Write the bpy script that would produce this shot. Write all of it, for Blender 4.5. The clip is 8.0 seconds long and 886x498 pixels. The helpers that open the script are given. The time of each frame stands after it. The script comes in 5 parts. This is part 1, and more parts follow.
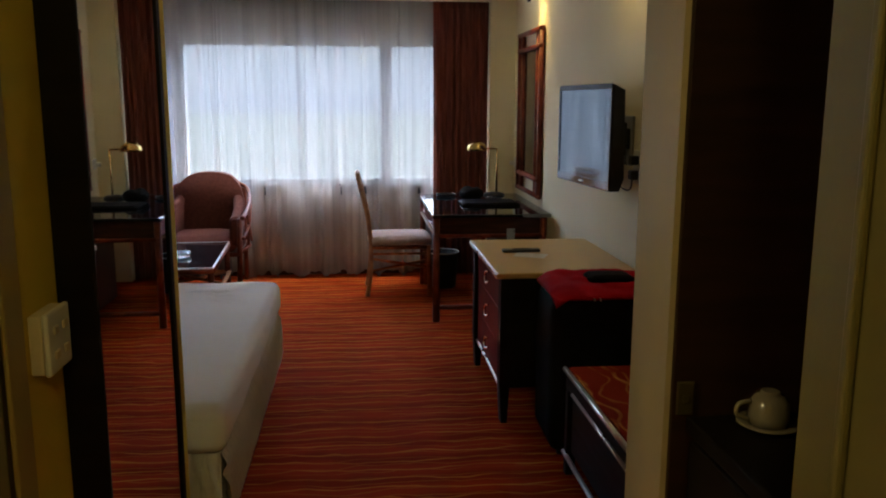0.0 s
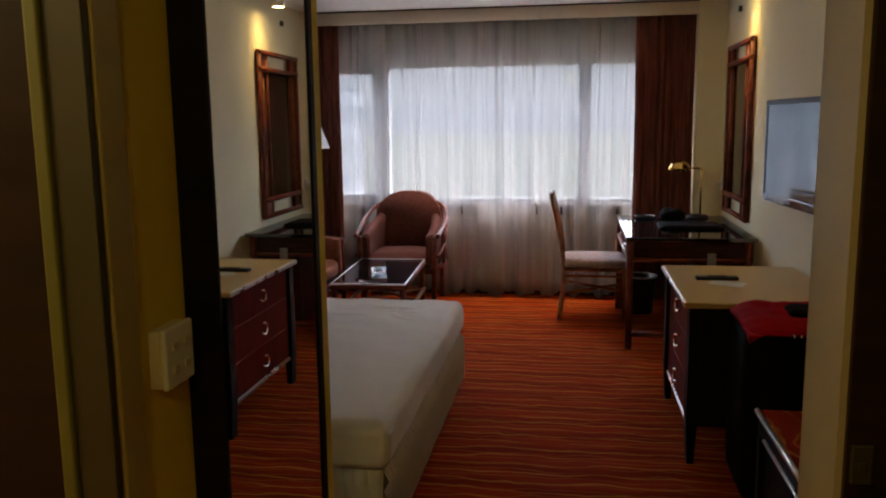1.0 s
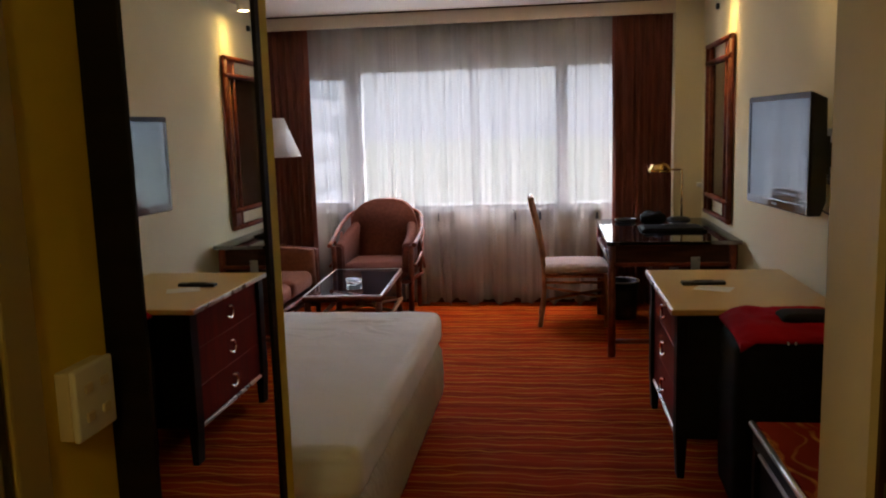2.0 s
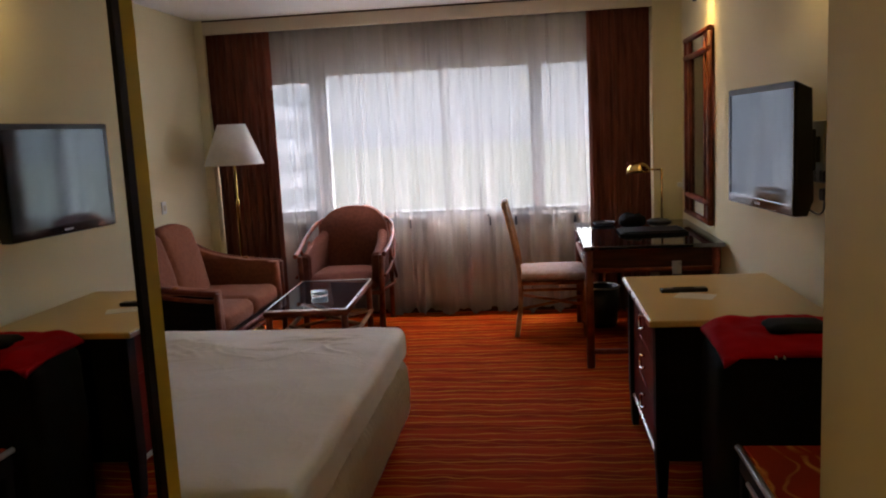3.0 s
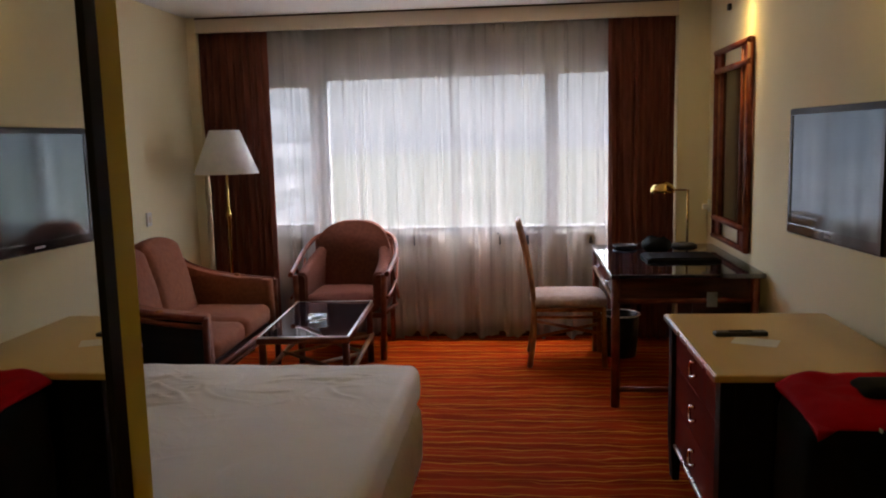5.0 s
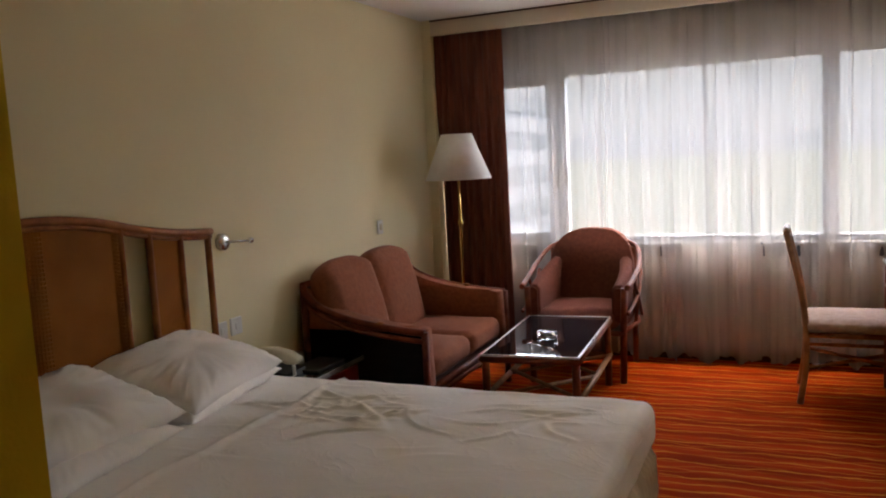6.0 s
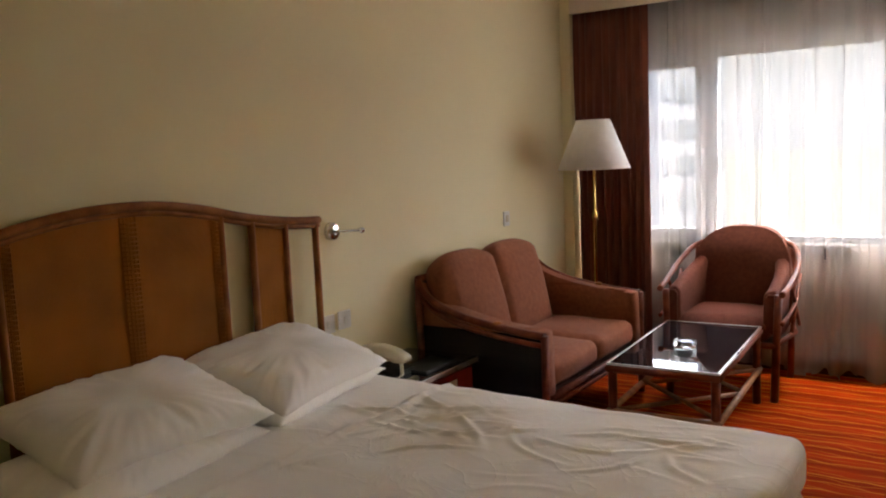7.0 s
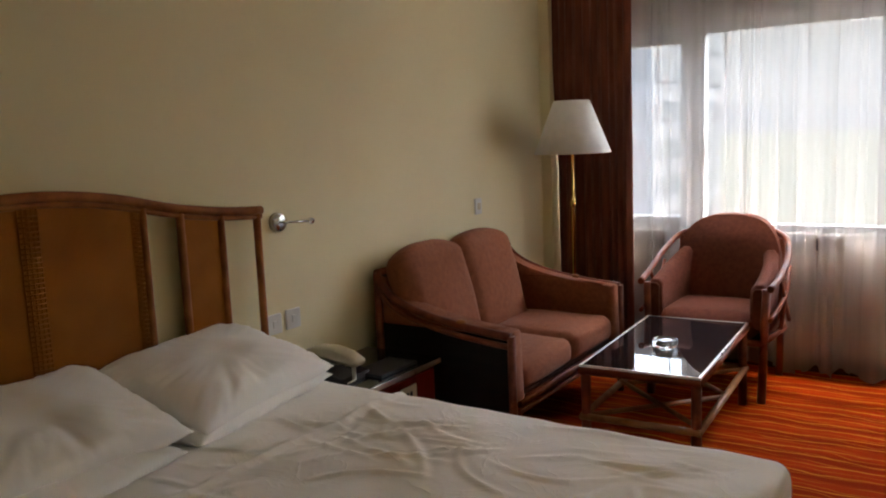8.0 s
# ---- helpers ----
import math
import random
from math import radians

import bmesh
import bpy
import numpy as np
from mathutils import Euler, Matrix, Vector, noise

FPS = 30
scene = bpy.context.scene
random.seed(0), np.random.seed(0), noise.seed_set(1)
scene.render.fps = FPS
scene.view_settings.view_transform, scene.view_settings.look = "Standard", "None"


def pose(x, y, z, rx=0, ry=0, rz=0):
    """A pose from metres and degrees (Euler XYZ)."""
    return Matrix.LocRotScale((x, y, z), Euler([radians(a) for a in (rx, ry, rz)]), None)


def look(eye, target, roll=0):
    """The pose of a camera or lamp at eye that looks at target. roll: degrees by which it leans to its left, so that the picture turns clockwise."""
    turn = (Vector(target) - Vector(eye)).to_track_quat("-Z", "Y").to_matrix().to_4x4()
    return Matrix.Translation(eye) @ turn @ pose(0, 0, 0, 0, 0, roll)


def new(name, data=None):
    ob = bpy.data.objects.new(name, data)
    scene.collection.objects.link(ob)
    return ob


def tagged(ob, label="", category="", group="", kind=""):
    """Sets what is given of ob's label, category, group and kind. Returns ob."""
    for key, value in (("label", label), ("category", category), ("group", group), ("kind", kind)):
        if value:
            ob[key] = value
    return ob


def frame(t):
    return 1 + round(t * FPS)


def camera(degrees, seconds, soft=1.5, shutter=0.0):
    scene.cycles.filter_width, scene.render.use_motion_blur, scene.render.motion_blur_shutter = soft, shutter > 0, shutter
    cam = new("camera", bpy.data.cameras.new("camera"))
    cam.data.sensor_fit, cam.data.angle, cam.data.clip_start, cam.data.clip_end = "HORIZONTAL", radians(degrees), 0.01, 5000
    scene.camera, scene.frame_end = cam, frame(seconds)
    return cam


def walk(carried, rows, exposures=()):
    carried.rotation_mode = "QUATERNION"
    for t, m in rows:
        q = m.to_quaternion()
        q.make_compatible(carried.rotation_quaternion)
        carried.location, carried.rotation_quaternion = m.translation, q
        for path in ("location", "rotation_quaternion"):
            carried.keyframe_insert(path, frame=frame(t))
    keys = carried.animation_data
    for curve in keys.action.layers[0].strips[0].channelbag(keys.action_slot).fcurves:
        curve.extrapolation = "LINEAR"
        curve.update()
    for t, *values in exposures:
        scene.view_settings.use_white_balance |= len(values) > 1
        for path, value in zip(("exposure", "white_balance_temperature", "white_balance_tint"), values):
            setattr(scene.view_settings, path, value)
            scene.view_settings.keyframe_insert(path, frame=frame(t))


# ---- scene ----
cam = camera(57.2, 8.0, soft=2.0)
PATH = [
    (0, (-1.292, -7.122, 1.505), (-1.091, -5.165, 1.148), 0.2),
    (0.5, (-1.242, -7.057, 1.502), (-1.313, -5.087, 1.165), -0.3),
    (0.8, (-1.193, -7.035, 1.502), (-1.403, -5.072, 1.183), -0.5),
    (1, (-1.154, -7.031, 1.501), (-1.467, -5.08, 1.193), -0.7),
    (1.5, (-1.097, -6.99, 1.49), (-1.484, -5.049, 1.199), -1.1),
    (2, (-1.161, -6.852, 1.486), (-1.424, -4.891, 1.193), -1.7),
    (2.2, (-1.150, -6.812, 1.484), (-1.408, -4.850, 1.194), -1.9),
    (3.3, (-1.068, -6.48, 1.459), (-1.299, -4.512, 1.186), -3.1),
    (3.5, (-1.088, -6.446, 1.469), (-1.375, -4.482, 1.223), -2.6),
    (3.8, (-1.110, -6.360, 1.462), (-1.543, -4.420, 1.240), -2.2),
    (4, (-1.129, -6.316, 1.457), (-1.574, -4.38, 1.227), -2.2),
    (4.2, (-1.167, -6.263, 1.462), (-1.617, -4.328, 1.231), -2.3),
    (5.3, (-1.294, -6.023, 1.507), (-1.432, -4.046, 1.234), -1.2),
    (5.5, (-1.256, -5.912, 1.475), (-1.559, -3.952, 1.222), -2.0),
    (6, (-1.262, -5.652, 1.458), (-2.059, -3.832, 1.233), -3.1),
    (6.1, (-1.222, -5.616, 1.449), (-2.104, -3.835, 1.229), -3.0),
    (6.5, (-1.247, -5.486, 1.464), (-2.305, -3.807, 1.224), -3.4),
    (7, (-1.295, -5.305, 1.445), (-2.409, -3.661, 1.209), -2.5),
    (7.5, (-1.331, -5.157, 1.467), (-2.573, -3.618, 1.171), -3.0),
    (8, (-1.343, -4.957, 1.446), (-2.444, -3.311, 1.165), -2.4),
]
walk(cam, [(t, look(eye, target, roll)) for t, eye, target, roll in PATH],
     exposures=[(0.0, 4.28, 5900, 6), (0.5, 4.09, 5950, 7), (1.0, 4.11, 6600, 11), (2.0, 4.31, 6850, 13), (3.5, 4.21, 6950, 14), (4.2, 4.16, 6950, 14), (5.5, 4.28, 7050, 12), (6.0, 4.45, 7350, 12), (6.5, 4.98, 7850, 12), (7.0, 4.83, 7700, 11), (7.5, 5.06, 7700, 13), (8.0, 4.58, 7350, 8)])

# ---- daylight, lamps ----
world = bpy.data.worlds.new("sky")
scene.world = world
world.use_nodes = True
wn = world.node_tree
sky = wn.nodes.new("ShaderNodeTexSky")
sky.sky_type = "NISHITA"
sky.sun_disc = False
sky.sun_elevation, sky.sun_rotation = radians(75), radians(50)
sky.air_density, sky.dust_density, sky.ozone_density = 1.0, 6.0, 1.0
wn.links.new(sky.outputs[0], wn.nodes["Background"].inputs[0])
wn.nodes["Background"].inputs[1].default_value = 0.15
sun = new("sun", bpy.data.lights.new("sun", "SUN"))
sun.data.energy, sun.data.angle, sun.data.color = 0.5, radians(15), (1.0, 0.95, 0.88)
sun.matrix_world = look((0, 0, 0), (-0.198, -0.166, -0.966))

# ---- materials ----
def nodes_of(name):
    m = bpy.data.materials.new(name)
    m.use_nodes = True
    t = m.node_tree
    return m, t, t.nodes["Principled BSDF"]


def surface(name, dark, light, scale=6.0, rough=0.6, metal=0.0, bump=0.1, grain=120.0, stretch=(1, 1, 1), spread=(0.35, 0.65), coat=0.0, sheen=0.0, rough_var=0.1):
    """A surface with broad mottling between two colours, fine grain in relief and uneven gloss."""
    m, t, b = nodes_of(name)
    n, l = t.nodes, t.links
    co = n.new("ShaderNodeTexCoord")
    mp = n.new("ShaderNodeMapping")
    mp.inputs["Scale"].default_value = stretch
    l.new(co.outputs["Object"], mp.inputs[0])
    big = n.new("ShaderNodeTexNoise")
    big.inputs["Scale"].default_value, big.inputs["Detail"].default_value = scale, 6
    l.new(mp.outputs[0], big.inputs["Vector"])
    ramp = n.new("ShaderNodeValToRGB")
    ramp.color_ramp.elements[0].position, ramp.color_ramp.elements[1].position = spread
    ramp.color_ramp.elements[0].color, ramp.color_ramp.elements[1].color = (*dark, 1), (*light, 1)
    l.new(big.outputs[0], ramp.inputs[0])
    l.new(ramp.outputs[0], b.inputs["Base Color"])
    fine = n.new("ShaderNodeTexNoise")
    fine.inputs["Scale"].default_value, fine.inputs["Detail"].default_value = grain, 3
    l.new(mp.outputs[0], fine.inputs["Vector"])
    rg = n.new("ShaderNodeMapRange")
    rg.inputs["To Min"].default_value, rg.inputs["To Max"].default_value = max(rough - rough_var, 0.02), min(rough + rough_var, 1)
    l.new(big.outputs[0], rg.inputs[0])
    l.new(rg.outputs[0], b.inputs["Roughness"])
    if bump:
        bp = n.new("ShaderNodeBump")
        bp.inputs["Strength"].default_value, bp.inputs["Distance"].default_value = bump, 0.004
        l.new(fine.outputs[0], bp.inputs["Height"])
        l.new(bp.outputs[0], b.inputs["Normal"])
    b.inputs["Metallic"].default_value = metal
    b.inputs["Coat Weight"].default_value = coat
    b.inputs["Coat Roughness"].default_value = 0.08
    b.inputs["Sheen Weight"].default_value = sheen
    return m


def striped_textile(name, base, dark, line, pitch, axis=1, wob=1.0):
    """Woven pile with thin wavy stripes that run along x."""
    m, t, b = nodes_of(name)
    n, l = t.nodes, t.links
    co = n.new("ShaderNodeTexCoord")
    sep = n.new("ShaderNodeSeparateXYZ")
    l.new(co.outputs["Object"], sep.inputs[0])

    def math_node(op, a, c=None):
        k = n.new("ShaderNodeMath")
        k.operation = op
        for i, v in enumerate((a, c)):
            if v is None:
                continue
            if isinstance(v, (int, float)):
                k.inputs[i].default_value = v
            else:
                l.new(v, k.inputs[i])
        return k.outputs[0]

    def noise_node(scale, detail, sx, sy):
        mp = n.new("ShaderNodeMapping")
        mp.inputs["Scale"].default_value = (sx, sy, 1)
        l.new(co.outputs["Object"], mp.inputs[0])
        k = n.new("ShaderNodeTexNoise")
        k.inputs["Scale"].default_value, k.inputs["Detail"].default_value = scale, detail
        l.new(mp.outputs[0], k.inputs["Vector"])
        return k.outputs[0]

    def layer(pitch_y, wobble, off, lo, hi, phase_scale):
        wave = math_node("MULTIPLY", math_node("SUBTRACT", noise_node(phase_scale, 2.0, 1.0, 0.9), 0.5), wobble * wob)
        y = math_node("ADD", sep.outputs[axis], wave)
        saw = math_node("FRACT", math_node("ADD", math_node("DIVIDE", y, pitch_y), off))
        tri = math_node("ABSOLUTE", math_node("SUBTRACT", saw, 0.5))
        k = n.new("ShaderNodeMapRange")
        k.inputs["From Min"].default_value, k.inputs["From Max"].default_value = lo, hi
        l.new(tri, k.inputs[0])
        return k.outputs[0]

    thin = layer(pitch, 0.12, 0.0, 0.09, 0.035, 3.6)
    thin2 = layer(pitch * 0.71, 0.15, 0.37, 0.08, 0.03, 3.1)
    band = layer(pitch * 2.3, 0.22, 0.2, 0.35, 0.1, 1.9)
    fade = n.new("ShaderNodeMapRange")
    fade.inputs["From Min"].default_value, fade.inputs["From Max"].default_value = 0.30, 0.55
    l.new(noise_node(2.2, 3, 1.0, 4.5), fade.inputs[0])
    mask = math_node("MULTIPLY", math_node("MAXIMUM", thin, math_node("MULTIPLY", thin2, 0.55)), fade.outputs[0])
    mask = math_node("MULTIPLY", mask, math_node("ADD", math_node("MULTIPLY", noise_node(230, 2, 1, 1), 0.7), 0.45))
    mix1 = n.new("ShaderNodeMix")
    mix1.data_type = "RGBA"
    mix1.inputs[6].default_value, mix1.inputs[7].default_value = (*base, 1), (*dark, 1)
    l.new(band, mix1.inputs[0])
    mix2 = n.new("ShaderNodeMix")
    mix2.data_type = "RGBA"
    mix2.inputs[7].default_value = (*line, 1)
    l.new(mix1.outputs[2], mix2.inputs[6])
    l.new(mask, mix2.inputs[0])
    pile = noise_node(420, 2, 1, 1)
    wear = noise_node(3.0, 4, 1, 1)
    val = n.new("ShaderNodeHueSaturation")
    l.new(mix2.outputs[2], val.inputs["Color"])
    l.new(math_node("ADD", math_node("MULTIPLY", pile, 0.7), math_node("ADD", math_node("MULTIPLY", wear, 0.4), 0.45)), val.inputs["Value"])
    l.new(val.outputs[0], b.inputs["Base Color"])
    bp = n.new("ShaderNodeBump")
    bp.inputs["Strength"].default_value, bp.inputs["Distance"].default_value = 0.6, 0.006
    l.new(pile, bp.inputs["Height"])
    l.new(bp.outputs[0], b.inputs["Normal"])
    b.inputs["Roughness"].default_value = 0.95
    b.inputs["Specular IOR Level"].default_value = 0.04
    b.inputs["Sheen Weight"].default_value = 0.0
    return m


def cane_weave(name):
    """Woven cane: fine crossing strands in two tones."""
    m, t, b = nodes_of(name)
    n, l = t.nodes, t.links
    co = n.new("ShaderNodeTexCoord")
    outs = []
    for axis in ("Y", "Z"):
        w = n.new("ShaderNodeTexWave")
        w.bands_direction = axis
        w.inputs["Scale"].default_value, w.inputs["Distortion"].default_value, w.inputs["Detail Scale"].default_value = 80, 0.6, 3
        l.new(co.outputs["Object"], w.inputs[0])
        outs.append(w.outputs[1])
    k = n.new("ShaderNodeMath")
    k.operation = "MULTIPLY"
    l.new(outs[0], k.inputs[0]), l.new(outs[1], k.inputs[1])
    no = n.new("ShaderNodeTexNoise")
    no.inputs["Scale"].default_value, no.inputs["Detail"].default_value = 5, 6
    l.new(co.outputs["Object"], no.inputs["Vector"])
    ad = n.new("ShaderNodeMath")
    ad.operation = "MULTIPLY_ADD"
    ad.inputs[1].default_value = 0.55
    l.new(k.outputs[0], ad.inputs[0]), l.new(no.outputs[0], ad.inputs[2])
    ramp = n.new("ShaderNodeValToRGB")
    ramp.color_ramp.elements[0].position, ramp.color_ramp.elements[1].position = 0.3, 0.95
    ramp.color_ramp.elements[0].color, ramp.color_ramp.elements[1].color = (0.22, 0.068, 0.007, 1), (0.44, 0.150, 0.018, 1)
    l.new(ad.outputs[0], ramp.inputs[0]), l.new(ramp.outputs[0], b.inputs["Base Color"])
    bp = n.new("ShaderNodeBump")
    bp.inputs["Strength"].default_value, bp.inputs["Distance"].default_value = 0.5, 0.003
    l.new(k.outputs[0], bp.inputs["Height"]), l.new(bp.outputs[0], b.inputs["Normal"])
    b.inputs["Roughness"].default_value = 0.55
    return m


def veil(name):
    """Thin sheer cloth: part of the light goes straight through the weave, part is scattered."""
    m, t, b = nodes_of(name)
    n, l = t.nodes, t.links
    n.remove(b)
    tr, tl, df = n.new("ShaderNodeBsdfTransparent"), n.new("ShaderNodeBsdfTranslucent"), n.new("ShaderNodeBsdfDiffuse")
    tr.inputs[0].default_value = (0.95, 0.96, 0.97, 1)
    tl.inputs[0].default_value = (0.76, 0.79, 0.84, 1)
    df.inputs[0].default_value = (0.60, 0.57, 0.57, 1)
    cloth, mix = n.new("ShaderNodeMixShader"), n.new("ShaderNodeMixShader")
    cloth.inputs[0].default_value = 0.935
    l.new(tl.outputs[0], cloth.inputs[1]), l.new(df.outputs[0], cloth.inputs[2])
    co = n.new("ShaderNodeTexCoord")
    mp = n.new("ShaderNodeMapping")
    mp.inputs["Scale"].default_value = (13, 1, 0.35)
    no = n.new("ShaderNodeTexNoise")
    no.inputs["Scale"].default_value, no.inputs["Detail"].default_value = 1.0, 4
    rg = n.new("ShaderNodeMapRange")
    rg.inputs["From Min"].default_value, rg.inputs["From Max"].default_value = 0.3, 0.7
    rg.inputs["To Min"].default_value, rg.inputs["To Max"].default_value = 0.38, 0.47
    l.new(co.outputs["Object"], mp.inputs[0]), l.new(mp.outputs[0], no.inputs["Vector"]), l.new(no.outputs[0], rg.inputs[0])
    l.new(rg.outputs[0], mix.inputs[0])
    l.new(tr.outputs[0], mix.inputs[1]), l.new(cloth.outputs[0], mix.inputs[2])
    l.new(mix.outputs[0], n["Material Output"].inputs[0])
    return m


def glass(name, tint=(1, 1, 1), rough=0.0):
    m, t, b = nodes_of(name)
    b.inputs["Base Color"].default_value = (*tint, 1)
    b.inputs["Transmission Weight"].default_value = 1.0
    b.inputs["Roughness"].default_value = rough
    b.inputs["IOR"].default_value = 1.45
    return m


def glow(name, colour, strength):
    m, t, b = nodes_of(name)
    b.inputs["Base Color"].default_value = (*colour, 1)
    b.inputs["Emission Color"].default_value = (*colour, 1)
    b.inputs["Emission Strength"].default_value = strength
    return m


PAINT = surface("cream_wall_paint", (0.79, 0.71, 0.45), (0.83, 0.745, 0.48), 1.5, 0.75, bump=0.12, grain=260)
PAINT_CEILING = surface("white_ceiling_paint", (0.78, 0.77, 0.75), (0.82, 0.81, 0.79), 1.2, 0.85, bump=0.1, grain=200)
PAINT_TRIM = surface("ivory_trim_paint", (0.67, 0.58, 0.45), (0.72, 0.63, 0.50), 3, 0.5, bump=0.05, grain=90)
CARPET = striped_textile("red_striped_carpet", (0.37, 0.034, 0.004), (0.26, 0.023, 0.003), (0.66, 0.25, 0.03), 0.085)
BENCH_CLOTH = striped_textile("red_bench_cloth", (0.36, 0.035, 0.012), (0.28, 0.022, 0.010), (0.75, 0.34, 0.06), 0.13, 0, 2.2)
DARKWOOD = surface("dark_mahogany", (0.035, 0.011, 0.007), (0.075, 0.022, 0.012), 4, 0.35, bump=0.06, grain=60, stretch=(1, 1, 9), coat=0.08)
# mahogany darkened further: shade of niche and door reveal is in the colour
SHADED_WOOD = surface("shaded_dark_mahogany", (0.014, 0.006, 0.003), (0.024, 0.010, 0.005), 4, 0.5, bump=0.06, grain=60, stretch=(1, 1, 9))
REDWOOD = surface("red_mahogany_drawer", (0.10, 0.008, 0.005), (0.16, 0.014, 0.008), 4, 0.36, bump=0.05, grain=60, stretch=(1, 9, 1))
BLACKWOOD = surface("black_stained_wood", (0.004, 0.003, 0.003), (0.009, 0.006, 0.005), 4, 0.55, bump=0.05, grain=60, stretch=(1, 1, 9))
RATTAN = surface("brown_rattan_pole", (0.20, 0.058, 0.011), (0.34, 0.115, 0.026), 14, 0.5, bump=0.12, grain=50, coat=0.03)
RATTAN_RED = surface("red_brown_rattan_pole", (0.11, 0.020, 0.008), (0.21, 0.045, 0.016), 14, 0.48, bump=0.12, grain=50, coat=0.06)
RATTAN_PALE = surface("honey_rattan_pole", (0.20, 0.080, 0.030), (0.36, 0.165, 0.065), 14, 0.45, bump=0.12, grain=50, coat=0.08)
CANE = cane_weave("woven_cane")
CHEST_TOP = surface("pale_laminate_wood", (0.60, 0.38, 0.12), (0.63, 0.41, 0.14), 3, 0.33, bump=0, stretch=(3, 1, 1), rough_var=0.04)
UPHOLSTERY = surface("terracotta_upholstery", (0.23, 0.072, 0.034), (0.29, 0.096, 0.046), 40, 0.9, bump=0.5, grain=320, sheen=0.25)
# sofa fabric again, darkened: the armchair's backlit shade is in the colour
UPHOLSTERY_BACKLIT = surface("backlit_terracotta_upholstery", (0.14, 0.042, 0.028), (0.18, 0.056, 0.037), 40, 0.9, bump=0.5, grain=320)
SEAT_CLOTH = surface("pale_pink_seat_cloth", (0.42, 0.30, 0.25), (0.52, 0.39, 0.33), 30, 0.9, bump=0.4, grain=300, sheen=0.2)
LINEN = surface("white_cotton_sheet", (0.89, 0.855, 0.80), (0.92, 0.885, 0.83), 2.5, 0.85, bump=0.15, grain=380, sheen=0.15)
QUILT = surface("white_quilted_bed_base", (0.72, 0.69, 0.62), (0.80, 0.77, 0.70), 5, 0.85, bump=0.3, grain=200)
SHEET = surface("creased_white_cotton", (0.89, 0.855, 0.80), (0.92, 0.885, 0.83), 2.5, 0.85, bump=0.35, grain=5, sheen=0.15)
DRAPE = surface("brown_red_drape_cloth", (0.14, 0.040, 0.026), (0.23, 0.070, 0.045), 5, 0.85, bump=0.35, grain=300, stretch=(4, 4, 0.5), sheen=0.3)
# SHEET creases: ridged noise in relief
_n, _l = SHEET.node_tree.nodes, SHEET.node_tree.links
_bump = [k for k in _n if k.type == "BUMP"][0]
_fine = _bump.inputs["Height"].links[0].from_node
_fine.inputs["Distortion"].default_value = 1.2
_sub, _abs = _n.new("ShaderNodeMath"), _n.new("ShaderNodeMath")
_sub.operation, _abs.operation = "SUBTRACT", "ABSOLUTE"
_sub.inputs[1].default_value = 0.5
_pow = _n.new("ShaderNodeMath")
_pow.operation = "POWER"
_pow.inputs[1].default_value = 0.35
_l.new(_fine.outputs[0], _sub.inputs[0]), _l.new(_sub.outputs[0], _abs.inputs[0]), _l.new(_abs.outputs[0], _pow.inputs[0]), _l.new(_pow.outputs[0], _bump.inputs["Height"])
_bump.invert = True
_bump.inputs["Strength"].default_value, _bump.inputs["Distance"].default_value = 0.25, 0.01
VEIL = veil("white_sheer_cloth")
BRASS = surface("polished_brass", (0.62, 0.40, 0.12), (0.78, 0.53, 0.18), 9, 0.22, metal=1.0, bump=0.02)
CHROME = surface("satin_chrome", (0.66, 0.66, 0.66), (0.78, 0.78, 0.78), 9, 0.2, metal=1.0, bump=0.02)
TRIM_METAL = surface("pale_metal_edge_strip", (0.55, 0.50, 0.45), (0.70, 0.65, 0.60), 9, 0.3, metal=0.9, bump=0.02)
BLACK_GLASS = surface("black_glass", (0.008, 0.008, 0.010), (0.012, 0.012, 0.014), 3, 0.05, bump=0, rough_var=0.02, coat=0.6)
TV_GLASS = surface("bluish_dark_screen", (0.010, 0.016, 0.022), (0.014, 0.020, 0.028), 3, 0.06, bump=0, rough_var=0.02, coat=0.3)
TV_GLASS.node_tree.nodes["Principled BSDF"].inputs["Specular Tint"].default_value = (0.72, 0.92, 1.0, 1)
TV_GLASS.node_tree.nodes["Principled BSDF"].inputs["IOR"].default_value = 2.5
SMOKED = surface("brown_smoked_glass", (0.035, 0.016, 0.008), (0.045, 0.021, 0.010), 3, 0.12, bump=0, rough_var=0.02)
TABLE_GLASS = surface("dark_table_glass", (0.008, 0.008, 0.010), (0.012, 0.012, 0.014), 3, 0.03, bump=0, rough_var=0.01)
TABLE_GLASS.node_tree.nodes["Principled BSDF"].inputs["IOR"].default_value = 2.8
OCHRE = surface("ochre_wall_paint", (0.68, 0.51, 0.028), (0.74, 0.55, 0.04), 1.5, 0.7, bump=0.12, grain=260)
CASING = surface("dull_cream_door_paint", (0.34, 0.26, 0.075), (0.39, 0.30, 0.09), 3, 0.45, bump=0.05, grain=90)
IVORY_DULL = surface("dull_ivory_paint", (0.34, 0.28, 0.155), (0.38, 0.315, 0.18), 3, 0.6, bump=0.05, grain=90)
WHITE_PAINT = surface("off_white_wall_paint", (0.76, 0.75, 0.74), (0.80, 0.79, 0.78), 1.5, 0.75, bump=0.12, grain=260)
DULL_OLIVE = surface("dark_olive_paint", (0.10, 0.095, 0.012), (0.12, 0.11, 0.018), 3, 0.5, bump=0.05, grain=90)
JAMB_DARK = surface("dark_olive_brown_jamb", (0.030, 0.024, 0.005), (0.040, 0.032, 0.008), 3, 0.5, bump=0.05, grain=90)
